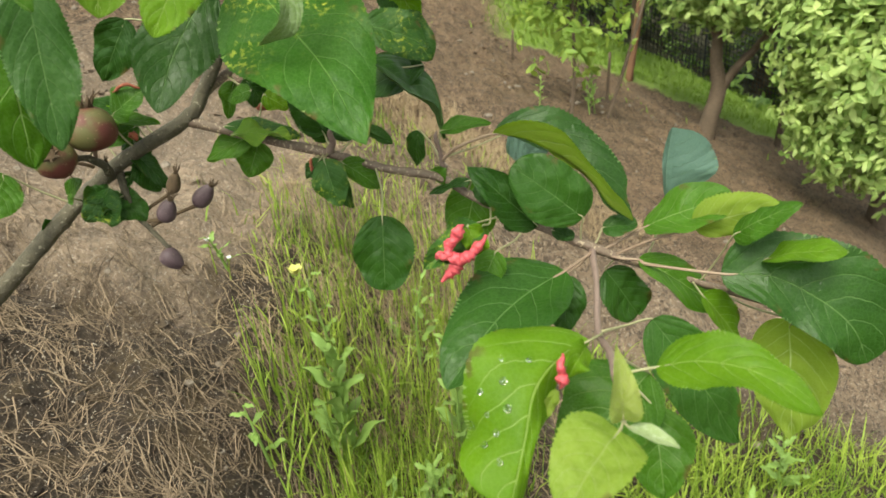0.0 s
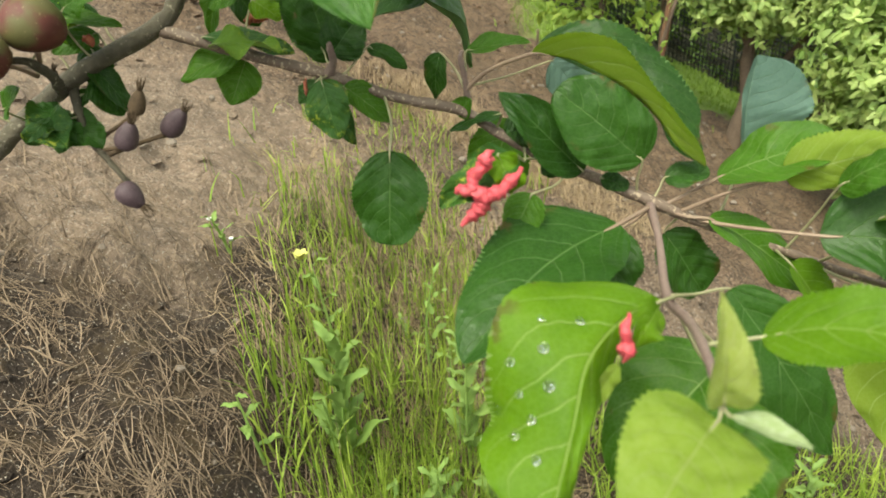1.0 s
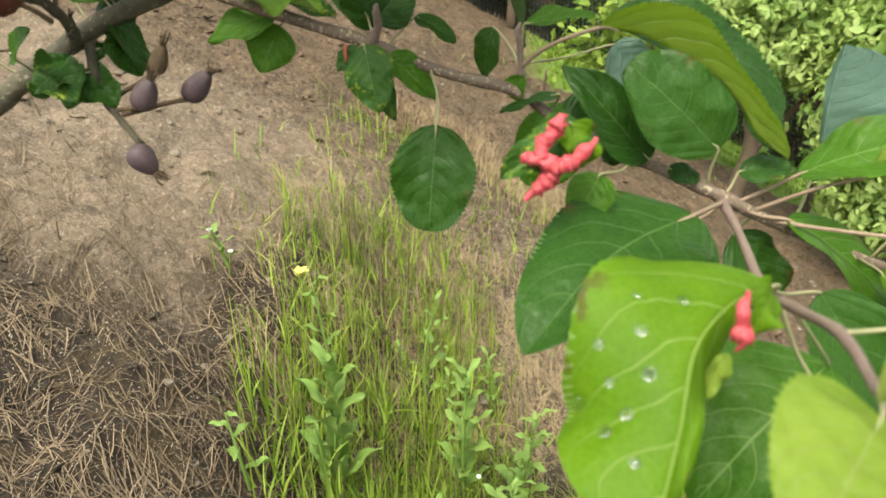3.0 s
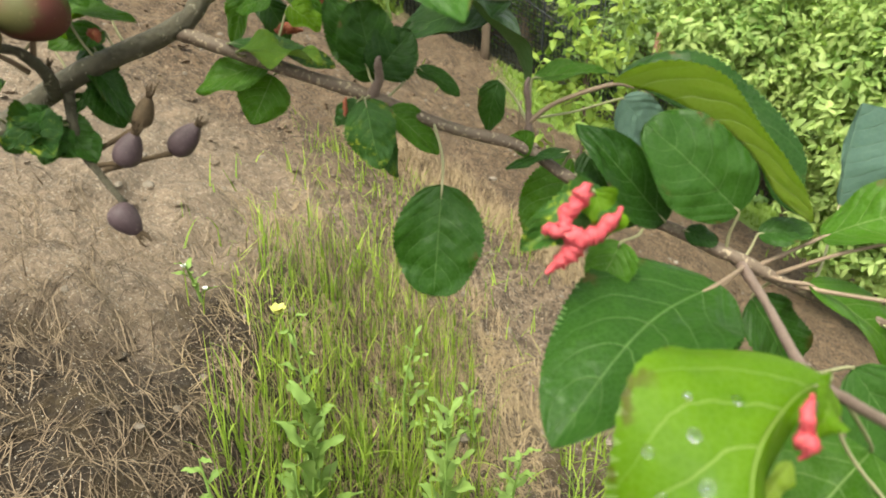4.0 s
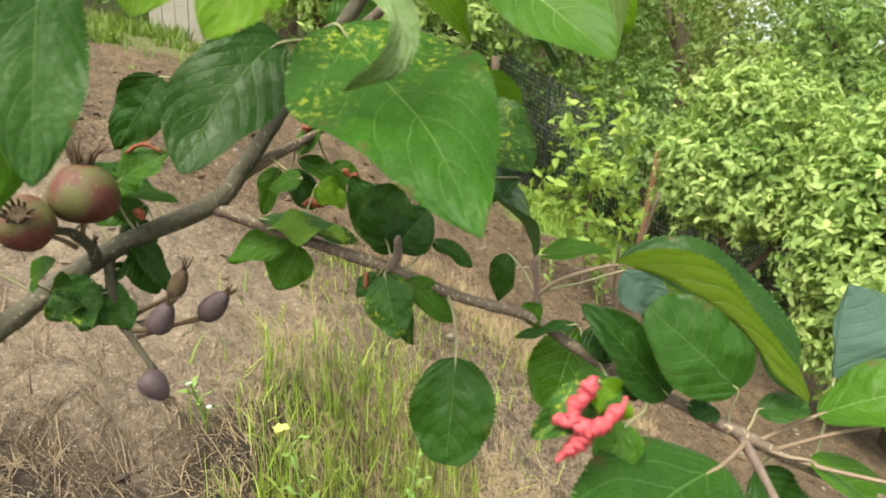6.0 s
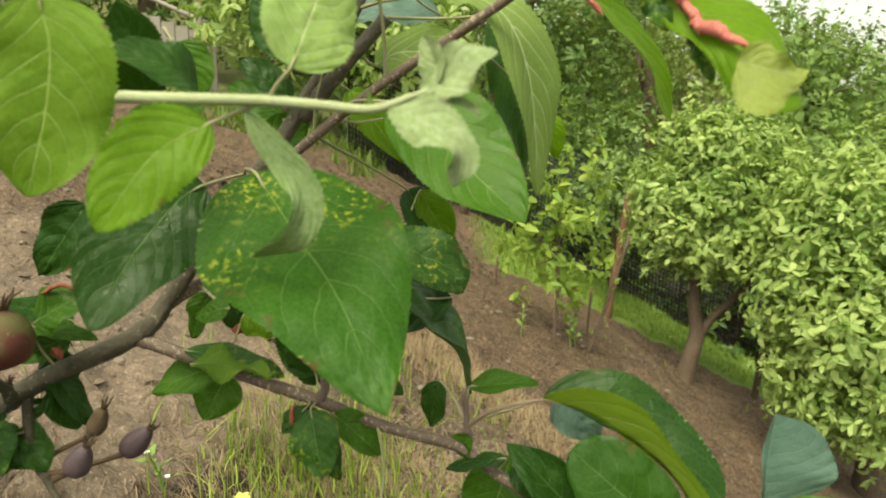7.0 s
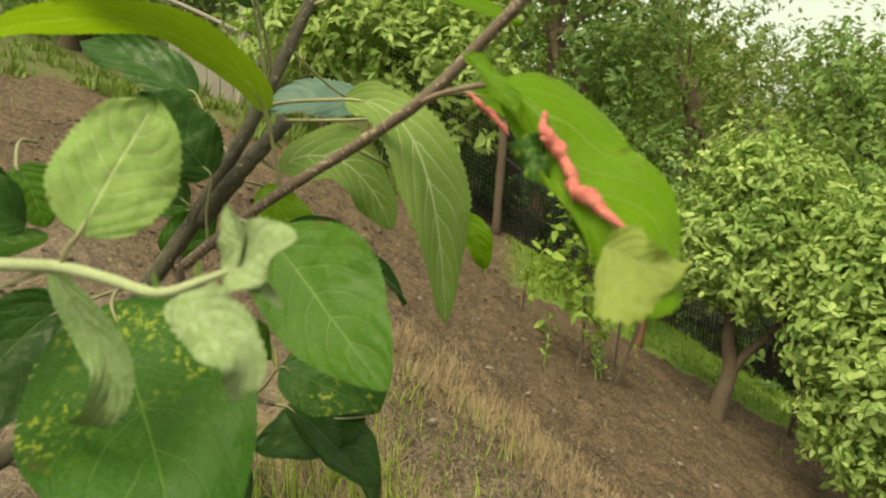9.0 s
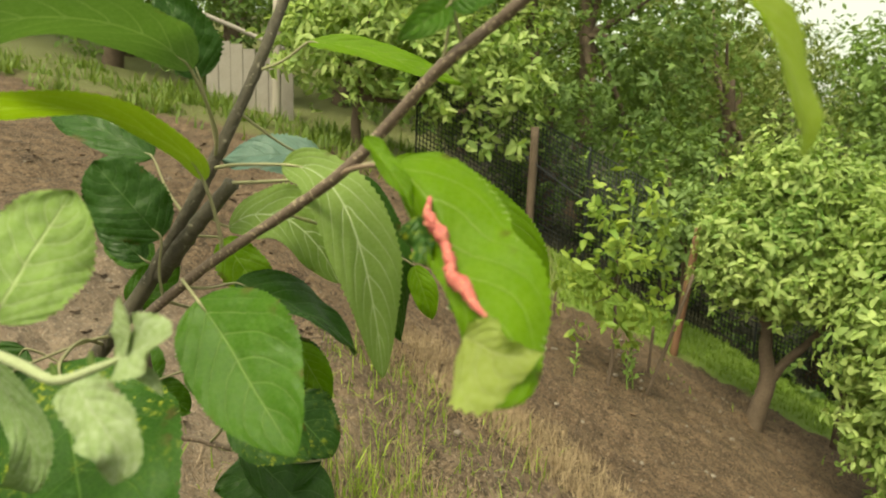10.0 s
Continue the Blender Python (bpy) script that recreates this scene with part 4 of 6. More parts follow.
def weed_plant(x, y, height, seed, n=14, size=0.06, label="leafy green weed with an upright stem", rise=0.55):
    """An upright weed: stem with narrow leaves going round it."""
    rng = np.random.default_rng(seed)
    z = top_of_ground(x, y) - 0.004
    root = thing("weed", label, "weed", "weeds on the slope", at=(x, y, z))
    tip = np.array([rng.normal(0, 0.02), rng.normal(0, 0.02), height])
    tube("stem", [(0, 0, -0.01, 0.004), (*(tip * 0.5 + rng.normal(0, 0.006, 3)), 0.003), (*tip, 0.0012)], WEED, root, sides=6)
    for i in range(n):
        k = (i + 1) / n
        w = i * 2.4 + rng.normal(0, 0.2)
        c = tip * (0.12 + 0.86 * k)
        L = size * (1.15 - 0.55 * k) * rng.uniform(0.8, 1.2)
        d = np.array([math.cos(w), math.sin(w), rise])
        v, uvs, f, mi, _ = leaf_data(L, L * 0.32, 0.25, 0.9, 0.22, seed * 31 + i, nv=14, nu=2, serr=0.14)
        lf = mesh_object("leaf", v, f, WEED, root)
        lf.matrix_basis = Matrix.LocRotScale(Vector(c), Vector(d).to_track_quat("Y", "Z"), None)
    return root


def flower(x, y, height, r, petal, seed, label):
    rng = np.random.default_rng(seed)
    z = top_of_ground(x, y) - 0.004
    root = thing("flower", label, "flower", at=(x, y, z))
    tip = (rng.normal(0, 0.01), rng.normal(0, 0.01), height)
    tube("stem", [(0, 0, -0.01, 0.0016), (tip[0] * 0.4, tip[1] * 0.4, height * 0.5, 0.0014), (*tip, 0.001)], GRASS, root, sides=5)
    v_all, f_all = [], []
    for k in range(6):
        v, uvs, f, mi, _ = leaf_data(r, r * 0.7, 0.1, 0.5, 0.05, seed + k, nv=6, nu=2, serr=0)
        m = Matrix.LocRotScale(Vector(tip), Vector((math.cos(k * 1.05), math.sin(k * 1.05), 1.1)).to_track_quat("Y", "Z"), None)
        f_all += [tuple(i + len(v_all) for i in q) for q in f]
        v_all += [tuple(m @ Vector(p)) for p in v]
    mesh_object("petals", v_all, f_all, petal, root)


build_straw()
build_straw_mat()
build_grass()
build_lawn()


def build_bank_growth():
    rng = np.random.default_rng(10)
    roots = on_ground(rng, 3400, (-5.0, -0.6, 5.0, 7.2, lambda x, y: min(1, max(0, 0.25 + 1.6 * noise.noise(Vector((x, y, 4)) * 2.2)))))
    v, f = blade_strips(rng, roots, rng.uniform(0.04, 0.20, len(roots)), rng.uniform(0.008, 0.026, len(roots)), 0.55, 1.2, 3)
    tagged(mesh_object("weeds", v, f, BANK_WEED), "rough tall weeds on the bank below a fence", "weeds", kind="stuff")


def build_clods():
    """Crumbs and clods of the soil itself lying loose on it."""
    rng = np.random.default_rng(12)
    spots = on_ground(rng, 6000, (-2.4, 1.8, 0.55, 4.8, lambda x, y: min(1, max(0.05, 0.45 + 0.9 * noise.noise(Vector((x, y, 2)) * 3)))))
    verts, faces = [], []
    dirs = np.array([(1, 0, 0), (0, 1, 0), (-1, 0, 0), (0, -1, 0), (0, 0, 1), (0, 0, -1), (0.6, 0.6, 0.6), (-0.6, 0.6, 0.55), (-0.6, -0.6, 0.6), (0.6, -0.6, 0.55)])
    tris = [(0, 1, 6), (1, 2, 7), (2, 3, 8), (3, 0, 9), (0, 6, 9), (1, 7, 6), (2, 8, 7), (3, 9, 8), (4, 9, 6), (4, 6, 7), (4, 7, 8), (4, 8, 9), (1, 0, 5), (2, 1, 5), (3, 2, 5), (0, 3, 5)]
    for p in spots:
        r = 0.003 + 0.015 * rng.random() ** 4
        o = len(verts)
        w = rng.uniform(0, 6.28)
        q = dirs * rng.uniform(0.6, 1.3, (10, 1)) * [r * 1.2, r, r * 0.5]
        verts += [(p[0] + a * math.cos(w) - c * math.sin(w), p[1] + a * math.sin(w) + c * math.cos(w), p[2] + d + r * 0.2) for a, c, d in q]
        faces += [tuple(o + i for i in t) for t in tris]
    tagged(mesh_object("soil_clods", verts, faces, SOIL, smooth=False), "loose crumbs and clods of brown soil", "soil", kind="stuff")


build_clods()
build_pebbles()
build_bank_growth()
weed_plant(-0.29, 1.13, 0.33, 1, 16, 0.115, "pale stemmed weed with upright wavy leaves", 1.3)
weed_plant(-0.06, 1.28, 0.36, 2, 18, 0.085, "leafy grey-green weed with an upright stem", 1.0)
weed_plant(0.00, 1.18, 0.28, 3, 14, 0.075)
weed_plant(0.05, 1.34, 0.34, 13, 14, 0.070)
weed_plant(-0.12, 1.12, 0.20, 14, 12, 0.070)
weed_plant(-0.33, 1.34, 0.30, 15, 9, 0.06)
weed_plant(-0.06, 0.98, 0.12, 16, 8, 0.080, "low broad-leaved green weed")
weed_plant(0.00, 1.00, 0.15, 4, 10, 0.080, "low broad-leaved green weed")
weed_plant(-0.56, 1.42, 0.10, 5, 8, 0.045, "low small-leaved green weed")
weed_plant(-0.16, 1.50, 0.30, 6, 12, 0.050)
weed_plant(0.62, 1.25, 0.22, 7, 12, 0.07)
weed_plant(0.82, 1.5, 0.25, 8, 10, 0.08, "yellow-green leafy weed on the slope")
flower(-0.397, 1.36, 0.795 - top_of_ground(-0.397, 1.36), 0.026, PETAL_Y, 1, "single pale yellow flower among grass")
flower(-0.582, 1.40, 0.09, 0.009, PETAL_W, 2, "tiny white flower among grass")
flower(-0.555, 1.40, 0.07, 0.009, PETAL_W, 3, "tiny white flower among grass")
rng_weed = np.random.default_rng(31)
for i in range(8):
    x, y = -0.40 + 0.075 * i + rng_weed.normal(0, 0.03), rng_weed.uniform(0.98, 1.85)
    weed_plant(x, y, rng_weed.uniform(0.06, 0.22), 60 + i, int(rng_weed.integers(6, 11)), rng_weed.uniform(0.03, 0.055), "small leafy weed among grass", rng_weed.uniform(0.2, 1.0))
flower(-0.02, 1.20, 0.20, 0.008, PETAL_W, 4, "tiny white flower among grass")


# ---- orchard and margin ----
def stake(x, y, top, r, mat, lean=(0, 0), label="thin wooden stake in the soil", name="stake"):
    z = top_of_ground(x, y)
    root = thing(name, label, "stake" if name == "stake" else "post", at=(x, y, z - 0.05))
    tube("shaft", [(0, 0, 0, r), (lean[0] * 0.5, lean[1] * 0.5, (top - z) * 0.5, r * 0.96), (lean[0], lean[1], top - z + 0.05, r * 0.9)], mat, root, sides=9, per=4, knobble=0.05, seed=int(x * 100) % 97)
    return root


leafy_tree("orchard_tree", "spreading pear tree with pale green leaves and a forked trunk", (1.39, 4.2, -0.03),
           [(1.37, 4.18, -0.15, 0.062), (1.42, 4.21, 0.08, 0.050), (1.46, 4.24, 0.24, 0.046), (1.44, 4.27, 0.42, 0.036), (1.45, 4.30, 0.58, 0.030)],
           [(1.30, 4.35, 0.80, 0.19, 0.24, 0.14), (1.58, 4.25, 0.77, 0.24, 0.26, 0.14), (1.28, 4.35, 1.02, 0.20, 0.26, 0.17), (1.52, 4.35, 1.05, 0.30, 0.30, 0.24), (1.50, 4.35, 1.34, 0.20, 0.22, 0.17), (1.78, 4.35, 1.02, 0.28, 0.3, 0.26), (1.74, 4.4, 1.30, 0.16, 0.2, 0.14)],
           26000, 0.046, CROWN_PEAR, 11, fork=((1.45, 4.23, 0.20, 0.032), (1.54, 4.25, 0.34, 0.026), (1.66, 4.27, 0.46, 0.022), (1.80, 4.3, 0.62, 0.015)))
leafy_tree("orchard_tree", "dense pear tree with pale green leaves reaching low", (2.30, 3.75, -0.55),
           [(2.30, 3.75, -0.65, 0.07), (2.28, 3.75, -0.25, 0.06), (2.27, 3.73, 0.2, 0.05)],
           [(1.95, 3.65, 0.62, 0.34, 0.36, 0.34), (1.98, 3.6, 0.36, 0.30, 0.34, 0.22), (2.35, 3.65, 0.72, 0.5, 0.45, 0.45), (2.2, 3.75, 1.05, 0.48, 0.4, 0.25), (1.92, 3.6, 0.16, 0.20, 0.3, 0.16), (2.12, 3.55, 0.04, 0.24, 0.3, 0.16), (1.84, 3.7, 0.95, 0.20, 0.26, 0.22)],
           30000, 0.052, CROWN_PEAR, 12)
leafy_tree("sapling", "staked sapling with yellow-green leaves", (0.49, 3.55, 0.40),
           [(0.49, 3.55, 0.30, 0.011), (0.51, 3.57, 0.6, 0.009), (0.50, 3.6, 1.0, 0.007)],
           [(0.40, 3.6, 0.78, 0.13, 0.13, 0.10), (0.58, 3.6, 0.80, 0.12, 0.12, 0.09), (0.36, 3.6, 0.98, 0.10, 0.12, 0.12), (0.57, 3.62, 1.17, 0.11, 0.10, 0.13), (0.50, 3.6, 1.0, 0.13, 0.12, 0.10), (0.53, 3.55, 0.62, 0.08, 0.08, 0.05)],
           850, 0.058, CROWN_YELLOW, 13)
leafy_tree("sapling", "small grey-green fruit tree by a post", (1.18, 5.3, 0.1),
           [(1.18, 5.3, 0.0, 0.022), (1.17, 5.3, 0.5, 0.018), (1.16, 5.3, 0.9, 0.012)],
           [(1.10, 5.3, 0.95, 0.20, 0.2, 0.18), (1.28, 5.3, 1.0, 0.18, 0.2, 0.17), (1.06, 5.25, 0.78, 0.13, 0.15, 0.10)],
           1500, 0.06, CROWN_GREY, 14)
leafy_tree("orchard_tree", "slender fruit tree with grey-green leaves above the bank", (-1.42, 6.0, 1.42),
           [(-1.42, 6.0, 1.3, 0.045), (-1.43, 6.0, 1.6, 0.038), (-1.40, 6.0, 1.95, 0.03)],
           [(-1.15, 6.0, 2.15, 0.55, 0.4, 0.35), (-1.7, 6.0, 2.2, 0.4, 0.35, 0.3), (-0.6, 6.0, 2.05, 0.5, 0.4, 0.4), (-1.3, 6.0, 2.6, 0.5, 0.4, 0.3), (-0.25, 6.0, 1.75, 0.35, 0.3, 0.3)],
           8000, 0.085, CROWN_PEAR, 15)
stake(1.04, 4.80, 1.02, 0.027, POST_WOOD, (0.10, 0.03), "reddish brown wooden post beside a sapling", "post")
stake(0.69, 3.66, 0.92, 0.010, TRUNK_BARK, (0.20, 0.09), "thin leaning wooden stake in the soil")
stake(0.77, 4.08, 0.55, 0.009, TRUNK_BARK, (0.01, 0.0))
stake(0.23, 4.15, 0.70, 0.008, TRUNK_BARK, (0.01, 0.0))
stake(0.05, 5.75, 1.62, 0.036, TRUNK_BARK, (0.01, 0.0), "weathered brown wooden post at the netting", "post")
stake(2.03, 4.64, 0.16, 0.024, TRUNK_BARK, (0.03, 0.0), "short dark post under a tree", "post")
stake(-2.43, 6.8, 2.75, 0.045, GREY_WOOD, (0.02, 0.0), "tall grey wooden post by a board fence", "post")


def net_fence():
    """Black netting hung between thin posts along the far edge of the grass."""
    root = thing("net_fence", "black garden netting hung on thin posts", "fence", at=(0, 6.0, 0))
    verts, faces = [], []

    def strand(a, b, r=0.0045):
        v, f = tube_data([(*a, r), (*b, r)], 3, 1, 0.0, 0, False)
        faces.extend(tuple(i + len(verts) for i in q) for q in f)
        verts.extend(tuple(p) for p in v)

    back = lambda x: -0.08  # noqa: E731
    low = lambda x: float(ground_height(np.float64(x), np.float64(6.0 + back(x)))) + 0.02  # noqa: E731
    xs = np.arange(-0.9, 3.4, 0.03)
    for x in xs:
        strand((x, back(x) + 0.02 * math.sin(3 * x), low(x)), (x, back(x) + 0.03 * math.sin(3 * x + 1), low(x) + 0.95))
    for k in range(26):
        for x in np.arange(-0.9, 3.3, 0.5):
            h = 0.95 * k / 25
            strand((x, back(x) + 0.02 * math.sin(3 * x), low(x) + h), (x + 0.5, back(x + 0.5) + 0.02 * math.sin(3 * x + 1.5), low(x + 0.5) + h), 0.006 if k == 25 else 0.0045)
    mesh_object("net", verts, faces, NET, root)
    tube("rope", [(-0.023, -0.25, 1.406, 0.006), (0.335, -0.325, 1.16, 0.006), (0.692, -0.4, 0.934, 0.006)], NET, root, "dark slanting rope", sides=6, knobble=0.02)
    for x in (-0.9, 0.5, 1.9, 3.3):
        tube("fence_post", [(x, back(x), low(x) - 0.15, 0.008), (x, back(x), low(x) + 0.5, 0.008), (x, back(x), low(x) + 0.97, 0.008)], NET, root, sides=8, knobble=0.04)


net_fence()
weed_plant(0.60, 3.62, 0.22, 21, 12, 0.06, "thin leafy weed on bare soil")
weed_plant(0.64, 3.70, 0.30, 22, 10, 0.05, "thin leafy weed on bare soil")
weed_plant(0.32, 3.42, 0.16, 23, 8, 0.05, "thin leafy weed on bare soil")


def board_fence():
    root = thing("board_fence", "pale weathered board fence with a top rail", "fence", at=(-3.0, 7.0, 2.0))
    rng = np.random.default_rng(21)
    for i in range(7):
        x = -0.17 + 0.13 * i
        h = 0.41 + rng.normal(0, 0.008)
        bm = bmesh.new()
        bmesh.ops.create_cube(bm, size=1.0, matrix=Matrix.LocRotScale((x, rng.normal(0, 0.004), h / 2 - 0.25 - 0.30 * i * 0.13), None, (0.122, 0.02, h + 0.5)))
        me = bpy.data.meshes.new("board")
        bm.to_mesh(me)
        bm.free()
        me.materials.append(BOARD)
        b = new("board", me)
        b.parent = root
    tube("rail", [(-0.45, -0.03, 0.68, 0.022), (0.05, -0.03, 0.50, 0.022), (0.62, -0.03, 0.27, 0.022)], BOARD, root, sides=8, knobble=0.03)


board_fence()


# ---- hedge, wood and hill ----
def wood_tree(x, y, h, r, mat, seed, n=3800, size=0.16, label="leafy tree in the wood behind the orchard", low=0.1):
    z = float(ground_height(np.float64(x), np.float64(y)))
    rng = np.random.default_rng(seed)
    blobs = []
    for k in range(6):
        w = rng.uniform(0, 6.28)
        q = rng.uniform(0.1, 0.6) * r
        blobs.append((x + q * math.cos(w), y + q * math.sin(w), z + h * (low + (0.9 - low) * (k + 0.6) / 6), r * rng.uniform(0.5, 0.8), r * rng.uniform(0.5, 0.8), h * rng.uniform(0.13, 0.22)))
    leafy_tree("tree", label, (x, y, z - 0.1), [(x, y, z - 0.2, 0.12), (x + 0.1, y, z + h * 0.3, 0.10), (x, y, z + h * 0.6, 0.07)], blobs, int(n * 2.0), size * 0.64, mat, seed, group="wood behind the orchard")


wood_tree(-4.9, 8.0, 2.6, 1.1, CROWN_WOOD, 28, 3400, 0.11, "dark shrub behind a board fence")
wood_tree(-7.0, 9.0, 3.4, 1.6, CROWN_WOOD, 29, 3400, 0.13, "dark shrub behind a board fence")
wood_tree(-5.6, 9.4, 3.2, 1.2, CROWN_WOOD, 30, 3400, 0.11, "dark shrub behind a board fence")
wood_tree(-3.6, 8.2, 2.2, 1.2, CROWN_WOOD, 31, 3800, 0.11, "dark shrub behind a board fence")
wood_tree(-2.6, 9.5, 3.6, 1.4, CROWN_WOOD_LIGHT, 32, 4200, 0.12)
wood_tree(-0.9, 8.8, 3.9, 1.3, CROWN_WOOD, 33, 5200, 0.12)
wood_tree(0.5, 8.4, 4.2, 1.3, CROWN_WOOD, 34, 5600, 0.12, "dark green leafy tree behind the netting")
wood_tree(2.3, 9.2, 4.1, 1.6, CROWN_BROWN, 35, 5200, 0.11, "brownish green leafy tree behind the orchard")
wood_tree(1.3, 6.75, 1.5, 0.75, CROWN_WOOD, 36, 3800, 0.10, "dark hedge shrub behind netting", 0.0)
wood_tree(2.6, 6.5, 1.5, 0.8, CROWN_WOOD, 37, 3800, 0.10, "dark hedge shrub behind netting", 0.0)
wood_tree(4.2, 9.0, 2.2, 1.5, CROWN_WOOD_LIGHT, 38, 4200, 0.12)
wood_tree(0.1, 6.9, 1.4, 0.7, CROWN_WOOD, 39, 2800, 0.09, "dark hedge shrub behind netting", 0.0)
wood_tree(3.9, 6.5, 1.6, 0.9, CROWN_WOOD, 40, 3400, 0.10, "dark hedge shrub behind netting", 0.0)
rng_wood = np.random.default_rng(77)
for i in range(26):
    wx, wy = -9 + 1.15 * i + rng_wood.normal(0, 0.5), rng_wood.uniform(13, 25)
    wood_tree(wx, wy, rng_wood.uniform(3.0, 4.6) * (1.0 if wx < 3.5 else 0.82), rng_wood.uniform(1.6, 2.5), (CROWN_WOOD_LIGHT, CROWN_WOOD, CROWN_BROWN)[i % 3 if i % 5 else 0], 50 + i, 2300, 0.26, "broad leafy tree on the wooded hillside")

# ---- the apple branch ----
TREE = thing("apple_tree", "young apple tree branch with galled leaves and small fruit", "tree", at=(0, 0, 0))
# limbs and twigs
tube("trunk", [(-0.62, 0.42, 0.5, 0.0300), (-0.6, 0.43, 0.62, 0.0220), (-0.57, 0.44, 0.82, 0.0180), (-0.5, 0.46, 1.06, 0.0160), (-0.416, 0.47, 1.229, 0.0080), (-0.328, 0.49, 1.298, 0.0066), (-0.278, 0.515, 1.341, 0.0060), (-0.232, 0.535, 1.375, 0.0056), (-0.182, 0.553, 1.399, 0.0052), (-0.168, 0.562, 1.417, 0.0049), (-0.145, 0.573, 1.453, 0.0043), (-0.11, 0.583, 1.503, 0.0046), (-0.082, 0.585, 1.549, 0.0038), (-0.065, 0.59, 1.583, 0.0034), (-0.049, 0.6, 1.623, 0.0031), (-0.038, 0.61, 1.658, 0.0029), (-0.027, 0.625, 1.701, 0.0030)], BARK, TREE, 'dark brown apple limb', sides=14, knobble=0.06, seed=2)
tube("branch", [(-0.185, 0.553, 1.398, 0.0043), (-0.154, 0.552, 1.388, 0.0037), (-0.115, 0.548, 1.377, 0.0034), (-0.082, 0.545, 1.368, 0.0034), (-0.042, 0.545, 1.353, 0.0031), (-0.003, 0.543, 1.344, 0.0031), (0.019, 0.535, 1.332, 0.0030), (0.043, 0.525, 1.321, 0.0030), (0.07, 0.512, 1.313, 0.0030), (0.102, 0.5, 1.302, 0.0035), (0.128, 0.498, 1.29, 0.0027), (0.182, 0.49, 1.271, 0.0025), (0.231, 0.485, 1.254, 0.0019), (0.235, 0.49, 1.255, 0.0017), (0.279, 0.49, 1.24, 0.0013)], TWIG, TREE, 'slim brown side branch', sides=12, knobble=0.07, seed=3)
tube("twig", [(0.103, 0.5, 1.3, 0.0026), (0.099, 0.455, 1.3, 0.0020), (0.091, 0.4, 1.302, 0.0021), (0.092, 0.37, 1.309, 0.0019), (0.088, 0.335, 1.321, 0.0019), (0.087, 0.31, 1.319, 0.0015)], PINK_TWIG, TREE, 'green-grey leafy twig', sides=10, knobble=0.08, seed=4)
tube("twig", [(-0.171, 0.565, 1.414, 0.0050), (-0.155, 0.575, 1.423, 0.0036), (-0.135, 0.6, 1.435, 0.0024), (-0.122, 0.61, 1.445, 0.0016)], TWIG, TREE, 'short dark twig', sides=8, knobble=0.08, seed=5)
tube("twig", [(-0.109, 0.583, 1.501, 0.0026), (-0.101, 0.59, 1.432, 0.0022), (-0.075, 0.585, 1.426, 0.0018), (-0.055, 0.58, 1.425, 0.0013)], TWIG, TREE, 'short brown twig among leaves', sides=8, knobble=0.08, seed=6)
tube("twig", [(-0.096, 0.585, 1.518, 0.0046), (-0.076, 0.578, 1.542, 0.0044), (-0.049, 0.575, 1.572, 0.0038)], BARK, TREE, 'cut twig stub', sides=10, knobble=0.1, seed=7)
tube("twig", [(-0.101, 0.575, 1.497, 0.0030), (-0.078, 0.57, 1.516, 0.0028), (-0.048, 0.56, 1.538, 0.0027), (-0.01, 0.545, 1.562, 0.0026), (0.022, 0.53, 1.584, 0.0026), (0.042, 0.525, 1.604, 0.0025), (0.065, 0.515, 1.627, 0.0025), (0.087, 0.51, 1.644, 0.0024), (0.116, 0.5, 1.667, 0.0022)], TWIG, TREE, 'reddish brown shoot with pale lenticels', sides=10, knobble=0.06, seed=8)
tube("young_shoot", [(-0.5, 0.462, 1.07, 0.0040), (-0.46, 0.49, 1.3, 0.0034), (-0.35, 0.5, 1.46, 0.0030), (-0.196, 0.475, 1.524, 0.0026), (-0.136, 0.447, 1.526, 0.0023), (-0.121, 0.441, 1.526, 0.0022), (-0.096, 0.436, 1.526, 0.0021), (-0.076, 0.438, 1.526, 0.0020), (-0.057, 0.432, 1.525, 0.0018), (-0.038, 0.424, 1.524, 0.0016), (-0.026, 0.426, 1.528, 0.0013), (-0.019, 0.43, 1.531, 0.0008)], SHOOT, TREE, 'pale downy green young shoot', sides=10, knobble=0.03, seed=9)
tube("spur", [(-0.236, 0.525, 1.368, 0.0035), (-0.233, 0.515, 1.381, 0.0030), (-0.237, 0.5, 1.393, 0.0024), (-0.249, 0.48, 1.395, 0.0018)], BARK, TREE, '', sides=8, knobble=0.15, seed=10)
tube("spur", [(-0.235, 0.535, 1.371, 0.0038), (-0.226, 0.52, 1.345, 0.0022), (-0.213, 0.512, 1.332, 0.0018), (-0.196, 0.498, 1.322, 0.0018)], BARK, TREE, '', sides=8, knobble=0.15, seed=11)
tube("spur", [(0.001, 0.545, 1.35, 0.0024), (0, 0.543, 1.364, 0.0016), (-0.002, 0.54, 1.375, 0.0016), (-0.001, 0.54, 1.38, 0.0007)], PINK_TWIG, TREE, 'short pinkish leaf spur', sides=8, knobble=0.15, seed=12)
tube("spur", [(-0.081, 0.545, 1.368, 0.0030), (-0.076, 0.54, 1.377, 0.0022), (-0.076, 0.535, 1.385, 0.0020), (-0.075, 0.533, 1.389, 0.0010)], PINK_TWIG, TREE, 'short pinkish leaf spur', sides=8, knobble=0.15, seed=13)
